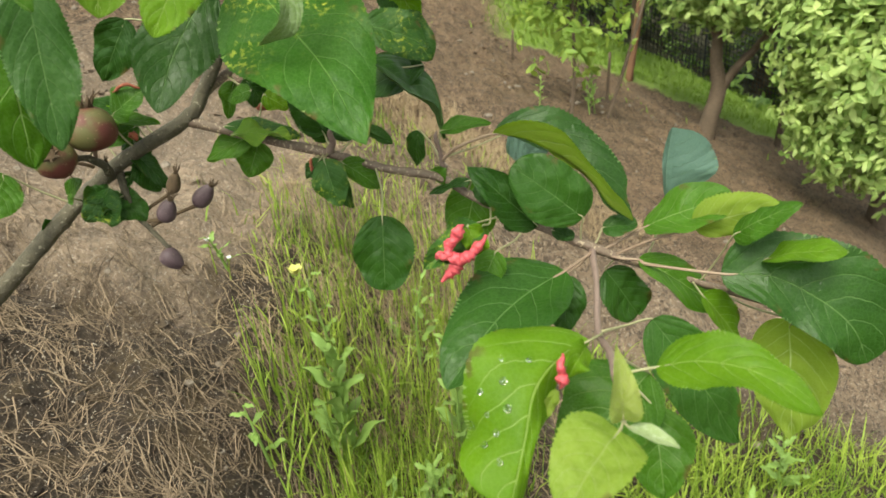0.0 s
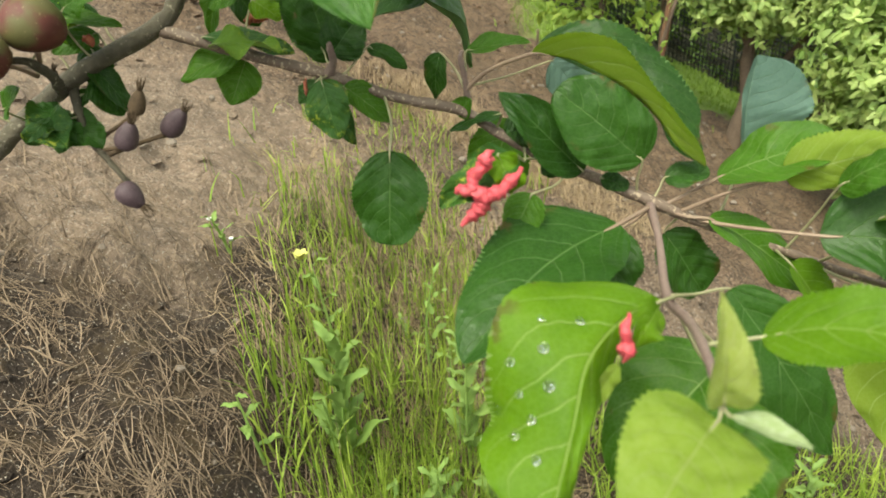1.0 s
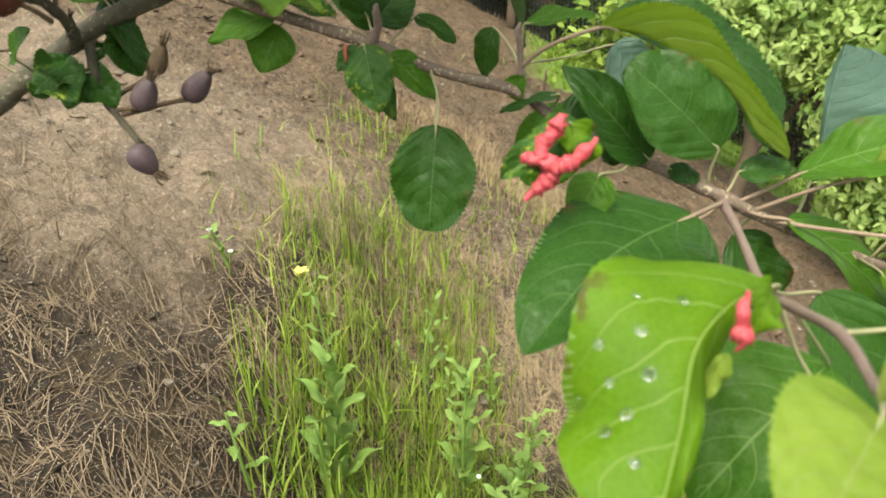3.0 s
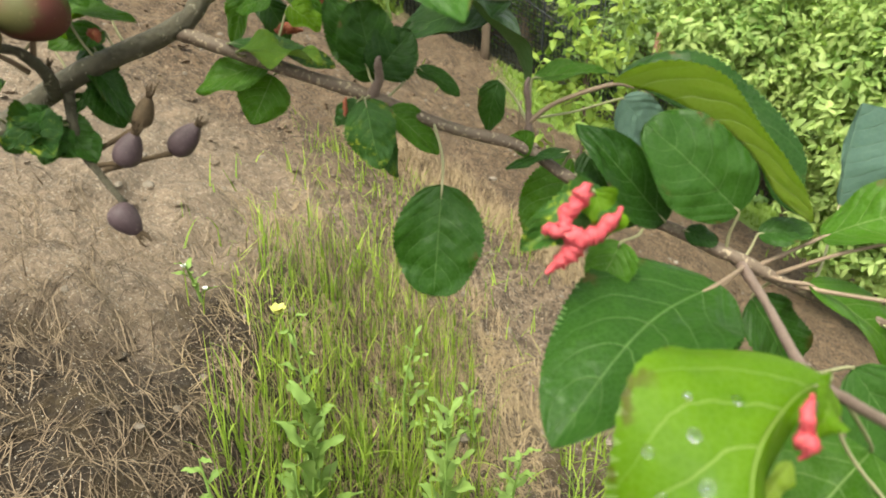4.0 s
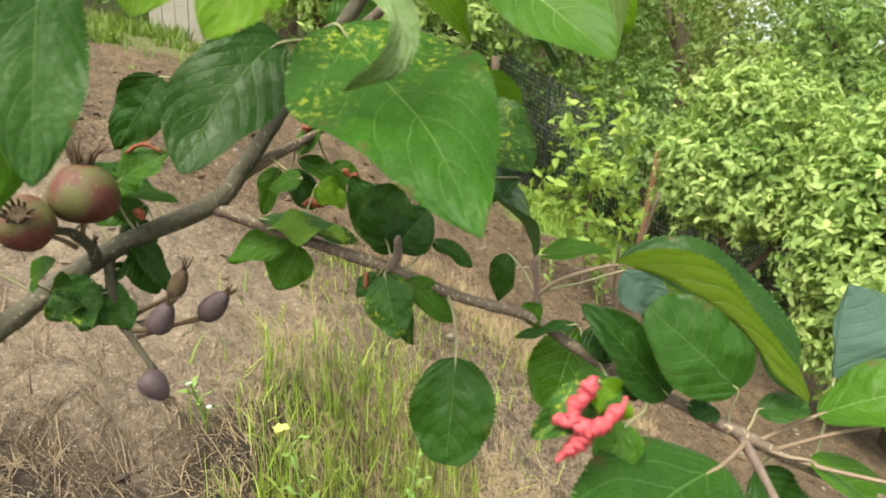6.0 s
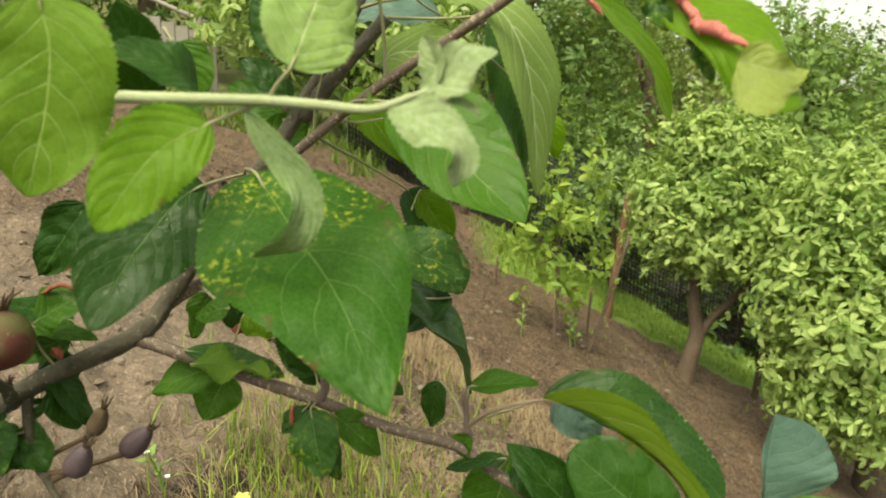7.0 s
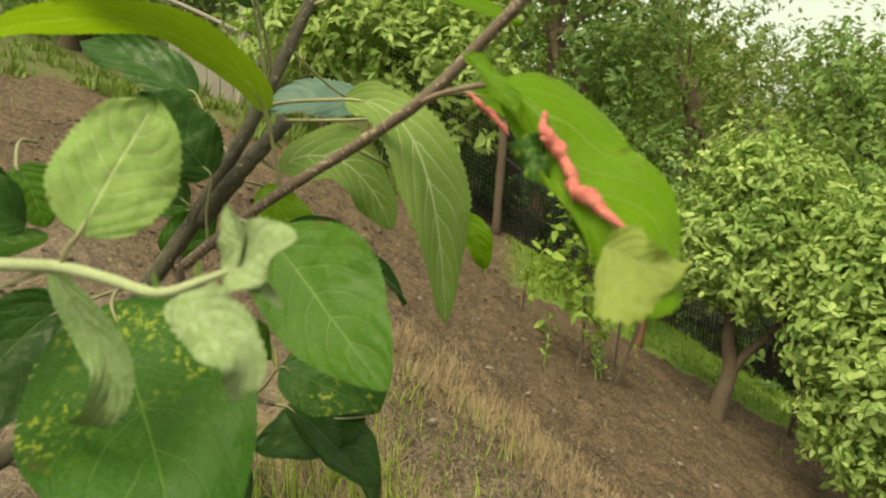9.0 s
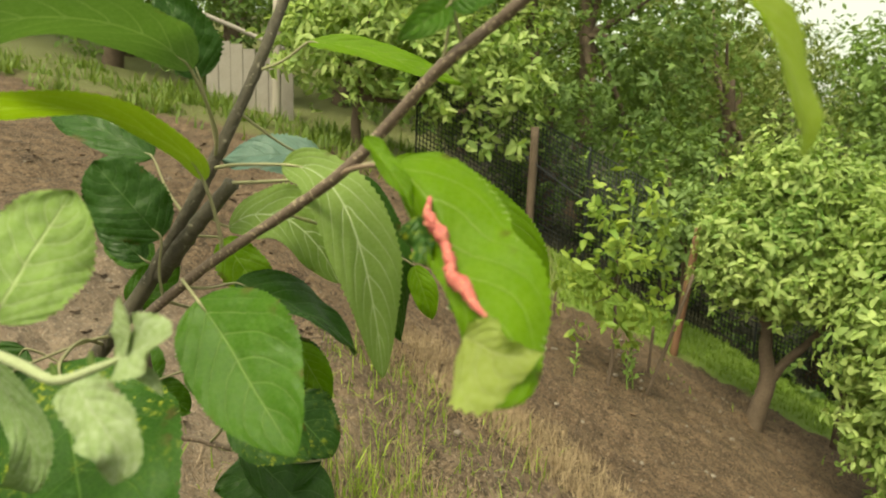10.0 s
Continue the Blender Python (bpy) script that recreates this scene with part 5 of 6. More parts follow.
# leaves on the upper shoots
leaf_along('dark', [(-0.191, 0.43, 1.513), (-0.189, 0.42, 1.487), (-0.187, 0.41, 1.458), (-0.184, 0.4, 1.432)], (0.5, -0.8, 0.3), 0.034, fold=(0.15, 0.1), roll=(-0.1, -0.2), wave=0.08, stalk=(-0.2, 0.476, 1.524))
leaf_along('fresh', [(-0.156, 0.44, 1.56), (-0.152, 0.438, 1.543), (-0.154, 0.436, 1.521), (-0.162, 0.434, 1.49)], (0.4, -0.85, 0.3), 0.046, fold=(0.12, 0.1), wave=0.08, stalk=(-0.17, 0.463, 1.525))
leaf_along('light', [(-0.096, 0.437, 1.518), (-0.109, 0.428, 1.51), (-0.117, 0.42, 1.499), (-0.127, 0.413, 1.482)], (0.342, -0.838, 0.425), 0.031, fold=(0.1, 0.1), stalk=(-0.076, 0.438, 1.526), wave=0.06)
leaf_along('dark', [(-0.131, 0.525, 1.486), (-0.142, 0.515, 1.478), (-0.157, 0.495, 1.453), (-0.165, 0.474, 1.427)], (0.15, -0.93, 0.33), 0.048, fold=(0.08, 0.12), stalk=(-0.122, 0.579, 1.485), wave=0.05)
leaf_along('broad', [(-0.103, 0.512, 1.494), (-0.077, 0.482, 1.47), (-0.054, 0.455, 1.449), (-0.032, 0.427, 1.414)], (0.313, -0.797, 0.516), 0.082, fold=(0.1, 0.06), roll=(-0.1, -0.15), stalk=(-0.126, 0.578, 1.48), wave=0.05, narrow=0.36, serr=0.05, label='broad green leaf with yellow flecks')
leaf_along('ring', [(-0.088, 0.452, 1.522), (-0.081, 0.45, 1.513), (-0.073, 0.448, 1.504), (-0.066, 0.446, 1.494), (-0.065, 0.444, 1.485), (-0.069, 0.444, 1.476), (-0.079, 0.45, 1.47), (-0.09, 0.46, 1.465)], [(0.25, -0.9, 0.3), (0.3, -0.9, 0.3), (0.4, -0.9, 0.2), (0.6, -0.8, 0.0), (0.5, -0.8, -0.3), (0.2, -0.8, -0.5), (0.2, -0.7, -0.6), (0.2, -0.7, -0.6)], 0.0135, fold=(0.2, 0.2), narrow=0.40, wave=0.08, stalk=(-0.076, 0.438, 1.526), label='downy pale leaf curled into a ring')
leaf('pale', (-0.067, 0.434, 1.537), (-0.059, 0.466, 1.576), (0.289, -0.954, 0.083), 0.037, stalk=(-0.076, 0.438, 1.526), fold=-0.08, curl=0.2, wave=0.06, narrow=0.45, label='downy pale green young leaf')
leaf_along('downy', [(-0.022, 0.43, 1.529), (-0.015, 0.427, 1.533), (-0.007, 0.424, 1.538), (0.003, 0.42, 1.543)], (0.15, -0.75, 0.6), 0.02, fold=(0.15, 0.3), wave=0.15, label='unfolding downy leaf tip')
leaf_along('downy', [(-0.019, 0.43, 1.531), (-0.017, 0.431, 1.538), (-0.019, 0.432, 1.544), (-0.022, 0.434, 1.549)], (-0.5, -0.85, 0.1), 0.012, fold=(0.6, 0.5), label='unfolding downy leaf tip')
leaf_along('downy', [(-0.03, 0.422, 1.525), (-0.021, 0.415, 1.521), (-0.013, 0.41, 1.517), (-0.008, 0.408, 1.511), (-0.01, 0.408, 1.501)], [(0.1, -0.8, 0.6), (0, -0.85, 0.5), (0.2, -0.9, 0.3), (0.7, -0.7, 0.1), (0.7, -0.7, 0.1)], 0.018, fold=(0.1, 0.25), wave=0.2, label='unfolding downy leaf tip')
leaf_along('downy', [(-0.019, 0.43, 1.528), (-0.009, 0.426, 1.527), (-0.002, 0.422, 1.523)], (0.2, -0.7, 0.6), 0.0055, fold=(0.4, 0.4), label='unfolding downy leaf tip')
leaf('pale', (-0.038, 0.424, 1.525), (-0.039, 0.424, 1.53), (0.318, -0.923, 0.216), 0.002, fold=0.2, curl=0.1)
leaf('pale', (-0.027, 0.426, 1.528), (-0.027, 0.426, 1.534), (0.266, -0.943, 0.2), 0.002, fold=0.2, curl=0.1)
leaf_along('mid', [(-0.038, 0.514, 1.527), (-0.022, 0.504, 1.515), (-0.003, 0.49, 1.499), (0.020, 0.474, 1.480)], (0.2, -0.83, 0.53), 0.048, fold=(0.25, 0.1), halves=(1.1, 0.9), stalk=(-0.073, 0.568, 1.52), wave=0.04, narrow=0.40)
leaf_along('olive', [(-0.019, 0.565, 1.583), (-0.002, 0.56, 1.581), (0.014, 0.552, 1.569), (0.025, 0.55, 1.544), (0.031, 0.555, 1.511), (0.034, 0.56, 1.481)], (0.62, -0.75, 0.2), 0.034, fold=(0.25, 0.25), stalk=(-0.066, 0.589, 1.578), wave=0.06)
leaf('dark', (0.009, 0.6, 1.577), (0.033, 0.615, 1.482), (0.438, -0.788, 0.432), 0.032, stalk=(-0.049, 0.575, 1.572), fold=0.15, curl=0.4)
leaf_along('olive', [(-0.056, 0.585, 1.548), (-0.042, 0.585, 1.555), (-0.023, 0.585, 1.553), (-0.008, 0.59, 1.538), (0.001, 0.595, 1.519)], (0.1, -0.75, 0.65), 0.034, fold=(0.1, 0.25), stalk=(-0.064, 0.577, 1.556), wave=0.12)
leaf('dark', (-0.051, 0.58, 1.519), (0.009, 0.6, 1.478), (0.43, -0.297, 0.852), 0.031, stalk=(-0.076, 0.569, 1.518), fold=0.15, curl=0.7)
leaf('dark', (-0.04, 0.62, 1.476), (-0.016, 0.62, 1.431), (0.446, -0.742, 0.5), 0.036, stalk=(-0.087, 0.572, 1.509), fold=0.1, curl=0.4)
leaf('dark', (-0.049, 0.58, 1.424), (0.004, 0.575, 1.362), (0.478, -0.026, 0.878), 0.050, stalk=(-0.071, 0.584, 1.426), fold=0.4, curl=0.9, wave=0.05)
leaf('dark', (-0.08, 0.56, 1.544), (-0.111, 0.555, 1.581), (0.507, -0.816, 0.277), 0.034, stalk=(-0.087, 0.572, 1.509), fold=0.06, curl=0.3, narrow=0.5)
leaf('dark', (-0.101, 0.58, 1.528), (-0.13, 0.58, 1.549), (0.494, -0.764, 0.414), 0.018, stalk=(-0.097, 0.584, 1.524), fold=0.15, curl=0.3)
leaf('dark', (-0.1, 0.59, 1.582), (-0.167, 0.6, 1.607), (0.506, -0.739, 0.444), 0.026, stalk=(-0.08, 0.585, 1.552), fold=0.15, curl=0.4)
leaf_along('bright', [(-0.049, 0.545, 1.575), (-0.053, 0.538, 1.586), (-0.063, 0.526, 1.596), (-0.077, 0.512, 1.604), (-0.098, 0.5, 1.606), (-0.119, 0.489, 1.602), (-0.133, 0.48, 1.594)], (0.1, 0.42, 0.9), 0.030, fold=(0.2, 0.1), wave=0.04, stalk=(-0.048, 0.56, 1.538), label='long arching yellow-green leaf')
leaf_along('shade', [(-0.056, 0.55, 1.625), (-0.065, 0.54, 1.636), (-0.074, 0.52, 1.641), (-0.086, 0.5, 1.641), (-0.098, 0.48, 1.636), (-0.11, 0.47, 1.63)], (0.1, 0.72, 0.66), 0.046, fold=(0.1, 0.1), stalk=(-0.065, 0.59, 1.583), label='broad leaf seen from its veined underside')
leaf('dark', (-0.065, 0.575, 1.623), (-0.082, 0.57, 1.664), (0.801, -0.592, 0.085), 0.029, stalk=(-0.064, 0.591, 1.587), fold=0.15, curl=0.4)
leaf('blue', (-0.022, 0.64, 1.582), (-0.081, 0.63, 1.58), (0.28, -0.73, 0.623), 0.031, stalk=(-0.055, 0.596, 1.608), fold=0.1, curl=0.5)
leaf('light', (-0.018, 0.6, 1.644), (0.062, 0.61, 1.626), (0.226, -0.643, 0.732), 0.018, stalk=(-0.047, 0.602, 1.629), fold=0.2, curl=0.4)
leaf('mid', (0.069, 0.505, 1.648), (0.054, 0.48, 1.632), (0.471, -0.856, 0.213), 0.012, stalk=(0.065, 0.515, 1.627), fold=0.2, curl=0.6)
leaf('mid', (0.069, 0.505, 1.649), (0.088, 0.5, 1.651), (0.405, -0.895, 0.187), 0.012, stalk=(0.073, 0.513, 1.633), fold=0.2, curl=0.6)
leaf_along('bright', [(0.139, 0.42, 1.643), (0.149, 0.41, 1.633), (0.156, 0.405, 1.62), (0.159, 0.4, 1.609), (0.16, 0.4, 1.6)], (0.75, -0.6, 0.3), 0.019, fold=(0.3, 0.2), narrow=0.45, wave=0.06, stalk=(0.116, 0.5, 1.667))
leaf_along('light', [(0.048, 0.497, 1.589), (0.056, 0.487, 1.587), (0.068, 0.475, 1.577), (0.076, 0.465, 1.56), (0.088, 0.447, 1.548), (0.094, 0.432, 1.535), (0.094, 0.425, 1.526)], (0.18, -0.64, 0.64), 0.056, fold=(0.12, -0.8), roll=(-0.25, -0.5), halves=(1.0, 0.34), stalk=(0.02, 0.531, 1.582), wave=0.1, ragged=0.25, narrow=0.5, label='bright green leaf puckered by a red gall', stalk_mat=RED_STALK)
gall([(0.067, 0.473, 1.579), (0.071, 0.468, 1.571), (0.076, 0.462, 1.561), (0.082, 0.453, 1.554), (0.090, 0.441, 1.548)], 0.0024, TREE, 3)
leaf_along('light', [(0.04, 0.546, 1.588), (0.066, 0.565, 1.577), (0.092, 0.583, 1.555), (0.112, 0.599, 1.522)], (0.35, -0.75, 0.5), 0.024, fold=(0.1, 0.25), roll=(0.2, 0.3), wave=0.08, stalk=(0.02, 0.531, 1.582), narrow=0.5)
gall([(0.039, 0.542, 1.588), (0.048, 0.54, 1.581), (0.058, 0.538, 1.571)], 0.0015, TREE, 21)
leaf_along('tip', [(0.085, 0.437, 1.543), (0.09, 0.434, 1.542), (0.097, 0.432, 1.54), (0.109, 0.434, 1.541)], (-0.35, -0.9, 0.25), 0.025, fold=(0.15, 0.25), roll=(0.2, 0.1), halves=(0.6, 1.4), narrow=0.27, wave=0.1, ragged=0.3, label='yellowed crumpled leaf tip')
leaf_along('mottled', [(0.063, 0.476, 1.573), (0.067, 0.472, 1.564), (0.07, 0.47, 1.556)], (-0.2, -0.9, 0.2), 0.012, fold=(0.6, 0.4), wave=0.3, ragged=0.4)
leaf_along('mottled', [(0.078, 0.468, 1.555), (0.083, 0.462, 1.546), (0.085, 0.458, 1.537)], (-0.5, -0.8, 0.1), 0.009, fold=(0.5, 0.4), wave=0.3, ragged=0.4)
leaf_along('light', [(0.04, 0.493, 1.599), (0.047, 0.488, 1.592), (0.055, 0.482, 1.584), (0.061, 0.478, 1.575)], (0.5, -0.8, 0.3), 0.01, fold=(0.5, 0.5), wave=0.2, ragged=0.3)
leaf('mottled', (-0.046, 0.56, 1.453), (-0.003, 0.56, 1.434), (0.131, -0.605, 0.785), 0.031, stalk=(-0.069, 0.584, 1.426), fold=0.1, curl=0.5)
leaf('light', (0.039, 0.61, 1.528), (0.05, 0.61, 1.498), (0.319, -0.897, 0.307), 0.014, stalk=(-0.01, 0.545, 1.562), fold=0.2, curl=0.4)
leaf('dark', (-0.219, 0.58, 1.467), (-0.25, 0.58, 1.424), (0.442, -0.812, 0.381), 0.032, stalk=(-0.149, 0.571, 1.447), fold=0.1, curl=0.3)
leaf_along('mid', [(-0.133, 0.5, 1.55), (-0.127, 0.5, 1.54), (-0.122, 0.5, 1.526)], (0.4, -0.85, 0.2), 0.022, fold=(0.2, 0.1), stalk=(-0.152, 0.54, 1.557))
leaf_along('mid', [(-0.121, 0.5, 1.523), (-0.132, 0.49, 1.52), (-0.145, 0.48, 1.52)], (0.3, -0.5, 0.8), 0.014, fold=(0.2, 0.2))
leaf_along('dark', [(-0.116, 0.48, 1.53), (-0.123, 0.47, 1.538), (-0.143, 0.46, 1.544)], (0.3, -0.6, 0.7), 0.026, fold=(0.25, 0.2))
leaf_along('dark', [(-0.146, 0.5, 1.526), (-0.145, 0.49, 1.544), (-0.148, 0.48, 1.564)], (0.5, -0.8, 0.3), 0.026, fold=(0.2, 0.2))
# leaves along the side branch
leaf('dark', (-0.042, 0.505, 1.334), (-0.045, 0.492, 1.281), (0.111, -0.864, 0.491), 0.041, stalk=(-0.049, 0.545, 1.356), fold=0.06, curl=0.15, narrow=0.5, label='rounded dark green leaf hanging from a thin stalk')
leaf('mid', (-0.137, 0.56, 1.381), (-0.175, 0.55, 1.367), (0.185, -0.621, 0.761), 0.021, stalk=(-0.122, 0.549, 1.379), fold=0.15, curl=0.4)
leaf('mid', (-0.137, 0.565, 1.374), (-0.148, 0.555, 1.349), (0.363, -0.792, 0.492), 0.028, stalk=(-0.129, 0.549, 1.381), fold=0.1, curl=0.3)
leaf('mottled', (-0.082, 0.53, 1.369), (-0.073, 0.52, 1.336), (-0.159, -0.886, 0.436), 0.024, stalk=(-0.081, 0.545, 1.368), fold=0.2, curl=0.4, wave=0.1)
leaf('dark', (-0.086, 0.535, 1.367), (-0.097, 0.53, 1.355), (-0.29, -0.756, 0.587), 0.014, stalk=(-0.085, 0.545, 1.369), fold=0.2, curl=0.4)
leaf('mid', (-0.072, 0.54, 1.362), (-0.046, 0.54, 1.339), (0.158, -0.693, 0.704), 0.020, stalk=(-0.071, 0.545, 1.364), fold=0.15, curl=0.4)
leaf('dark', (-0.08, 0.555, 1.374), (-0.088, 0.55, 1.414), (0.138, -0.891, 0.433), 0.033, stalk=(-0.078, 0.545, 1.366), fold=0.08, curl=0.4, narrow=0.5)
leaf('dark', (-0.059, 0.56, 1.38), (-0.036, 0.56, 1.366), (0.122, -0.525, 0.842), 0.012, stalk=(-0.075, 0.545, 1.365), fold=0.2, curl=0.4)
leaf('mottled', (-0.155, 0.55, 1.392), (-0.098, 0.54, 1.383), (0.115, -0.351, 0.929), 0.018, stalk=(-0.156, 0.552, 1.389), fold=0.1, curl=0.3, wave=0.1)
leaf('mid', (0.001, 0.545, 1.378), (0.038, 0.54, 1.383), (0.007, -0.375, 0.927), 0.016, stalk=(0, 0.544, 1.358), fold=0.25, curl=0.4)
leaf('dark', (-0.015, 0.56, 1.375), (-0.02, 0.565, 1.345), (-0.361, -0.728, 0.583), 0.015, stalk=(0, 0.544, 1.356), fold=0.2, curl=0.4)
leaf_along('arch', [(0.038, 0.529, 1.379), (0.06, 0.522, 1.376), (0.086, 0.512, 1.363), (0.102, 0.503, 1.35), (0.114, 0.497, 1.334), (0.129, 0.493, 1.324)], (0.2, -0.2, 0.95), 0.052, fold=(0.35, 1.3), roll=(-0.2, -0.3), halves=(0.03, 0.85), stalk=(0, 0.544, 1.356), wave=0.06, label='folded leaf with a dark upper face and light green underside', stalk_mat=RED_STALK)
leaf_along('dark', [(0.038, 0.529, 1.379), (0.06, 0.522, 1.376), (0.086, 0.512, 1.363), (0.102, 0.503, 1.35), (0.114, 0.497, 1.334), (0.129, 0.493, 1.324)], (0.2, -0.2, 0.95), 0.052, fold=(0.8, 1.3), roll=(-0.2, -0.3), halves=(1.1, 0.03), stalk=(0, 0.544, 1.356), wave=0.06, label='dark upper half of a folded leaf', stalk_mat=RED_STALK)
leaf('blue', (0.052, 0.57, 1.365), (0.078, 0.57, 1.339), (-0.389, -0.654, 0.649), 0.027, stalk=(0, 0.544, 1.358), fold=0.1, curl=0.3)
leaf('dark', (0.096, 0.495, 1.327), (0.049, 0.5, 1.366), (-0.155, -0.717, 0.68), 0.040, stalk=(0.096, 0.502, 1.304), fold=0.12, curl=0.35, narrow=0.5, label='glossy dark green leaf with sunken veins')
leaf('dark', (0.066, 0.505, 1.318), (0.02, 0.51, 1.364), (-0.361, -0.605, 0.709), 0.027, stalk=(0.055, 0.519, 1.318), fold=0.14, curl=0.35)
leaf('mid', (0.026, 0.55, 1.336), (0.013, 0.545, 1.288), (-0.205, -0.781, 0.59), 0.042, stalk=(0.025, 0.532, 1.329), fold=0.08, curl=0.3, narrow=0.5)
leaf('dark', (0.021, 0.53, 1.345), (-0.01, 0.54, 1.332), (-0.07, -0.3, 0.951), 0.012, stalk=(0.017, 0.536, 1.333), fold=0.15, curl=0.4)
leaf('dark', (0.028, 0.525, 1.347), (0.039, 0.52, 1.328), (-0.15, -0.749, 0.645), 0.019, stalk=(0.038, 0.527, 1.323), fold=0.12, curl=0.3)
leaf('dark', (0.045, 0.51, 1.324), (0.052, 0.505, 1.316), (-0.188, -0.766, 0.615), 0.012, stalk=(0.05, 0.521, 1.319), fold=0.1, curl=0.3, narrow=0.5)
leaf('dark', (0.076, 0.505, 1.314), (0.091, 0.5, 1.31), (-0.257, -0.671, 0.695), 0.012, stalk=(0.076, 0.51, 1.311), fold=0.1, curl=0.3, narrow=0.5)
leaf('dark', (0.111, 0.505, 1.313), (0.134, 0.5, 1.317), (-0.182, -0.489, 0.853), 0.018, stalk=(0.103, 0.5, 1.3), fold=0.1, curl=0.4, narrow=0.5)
leaf('mid', (-0.005, 0.545, 1.34), (0.003, 0.54, 1.352), (-0.067, -0.784, 0.618), 0.014, stalk=(-0.003, 0.543, 1.344), fold=0.1, curl=0.3)
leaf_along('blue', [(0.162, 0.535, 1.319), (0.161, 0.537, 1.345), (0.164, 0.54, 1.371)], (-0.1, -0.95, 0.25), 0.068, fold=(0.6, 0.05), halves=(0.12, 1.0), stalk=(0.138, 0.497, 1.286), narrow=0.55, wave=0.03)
leaf('mid', (0.138, 0.5, 1.314), (0.194, 0.49, 1.338), (-0.174, -0.359, 0.917), 0.038, stalk=(0.109, 0.499, 1.298), fold=0.1, curl=0.3, narrow=0.5, stalk_mat=RED_STALK)
leaf('arch', (0.167, 0.485, 1.32), (0.211, 0.46, 1.344), (0.35, 0.937, 0.009), 0.031, stalk=(0.118, 0.499, 1.294), fold=0.15, curl=0.4, stalk_mat=RED_STALK)
leaf('mid', (0.188, 0.47, 1.32), (0.219, 0.45, 1.35), (-0.404, -0.365, 0.838), 0.027, stalk=(0.177, 0.491, 1.273), fold=0.15, curl=0.5)
leaf('light', (0.205, 0.46, 1.306), (0.24, 0.43, 1.328), (-0.201, -0.024, 0.979), 0.027, stalk=(0.195, 0.489, 1.266), fold=0.1, curl=0.4)
leaf_along('dark', [(0.18, 0.462, 1.297), (0.208, 0.452, 1.299), (0.234, 0.44, 1.288), (0.253, 0.43, 1.272), (0.264, 0.425, 1.248)], (-0.1, -0.75, 0.65), 0.074, fold=(0.15, 0.1), halves=(1.0, 0.62), stalk=(0.128, 0.498, 1.29), wave=0.06, narrow=0.5, label='large glossy dark green leaf', stalk_mat=RED_STALK)
leaf('mid', (0.134, 0.493, 1.293), (0.197, 0.485, 1.248), (-0.066, -0.357, 0.932), 0.029, stalk=(0.109, 0.499, 1.298), fold=0.2, curl=0.4, stalk_mat=RED_STALK)
leaf('light', (0.172, 0.47, 1.277), (0.203, 0.47, 1.233), (-0.017, -0.498, 0.867), 0.027, stalk=(0.172, 0.491, 1.274), fold=0.15, curl=0.4)
leaf_along('dark', [(0.08, 0.462, 1.306), (0.052, 0.44, 1.303), (0.029, 0.412, 1.299), (0.002, 0.38, 1.28)], (-0.087, -0.467, 0.88), 0.064, fold=(0.32, 0.15), roll=(0, -0.3), stalk=(0.103, 0.496, 1.3), wave=0.05, label='broad dark green leaf', stalk_mat=RED_STALK)
leaf('dark', (0.081, 0.47, 1.298), (0.078, 0.45, 1.264), (0.106, -0.714, 0.692), 0.028, stalk=(0.103, 0.496, 1.3), fold=0.12, curl=0.3, stalk_mat=RED_STALK)
leaf('dark', (0.114, 0.505, 1.279), (0.138, 0.5, 1.242), (-0.066, -0.719, 0.692), 0.036, stalk=(0.121, 0.499, 1.293), fold=0.08, curl=0.3, narrow=0.5)
leaf('mid', (0.036, 0.46, 1.325), (0.024, 0.45, 1.304), (0.019, -0.678, 0.734), 0.020, stalk=(0.06, 0.517, 1.316), fold=0.15, curl=0.4)
# leaves at the near twig
wet_leaf = leaf_along('light', [(0.081, 0.368, 1.319), (0.065, 0.355, 1.32), (0.05, 0.338, 1.313), (0.043, 0.318, 1.299), (0.034, 0.297, 1.277)], (-0.22, -0.6, 0.75), 0.078, fold=(-0.9, 0.05), roll=(-0.4, -0.5), halves=(0.3, 1.0), stalk=(0.092, 0.395, 1.303), wave=0.16, ragged=0.12, narrow=0.54, label='bright green leaf blistered and beaded with water', serr=0.03)
droplet(wet_leaf, 0.3, 0.66, 0.0016)
droplet(wet_leaf, 0.36, 0.8, 0.0012)
droplet(wet_leaf, 0.42, 0.7, 0.002)
droplet(wet_leaf, 0.47, 0.88, 0.0016)
droplet(wet_leaf, 0.52, 0.64, 0.0021)
droplet(wet_leaf, 0.56, 0.76, 0.0014)
droplet(wet_leaf, 0.62, 0.92, 0.0022)
droplet(wet_leaf, 0.66, 0.7, 0.0018)
droplet(wet_leaf, 0.74, 0.82, 0.0019)
droplet(wet_leaf, 0.8, 0.66, 0.0016)
gall([(0.063, 0.345, 1.328), (0.064, 0.342, 1.319), (0.062, 0.34, 1.311)], 0.0024, TREE, 7, GALL_PINK)
leaf_along('yellow', [(0.061, 0.342, 1.309), (0.057, 0.34, 1.302), (0.053, 0.338, 1.294)], (0, -0.8, 0.5), 0.007, fold=(0.3, 0.3), wave=0.2, ragged=0.3)
leaf_along('light', [(0.078, 0.362, 1.32), (0.072, 0.35, 1.32), (0.067, 0.346, 1.313)], (0.4, -0.8, 0.4), 0.016, fold=(0.2, 0.2), wave=0.1)
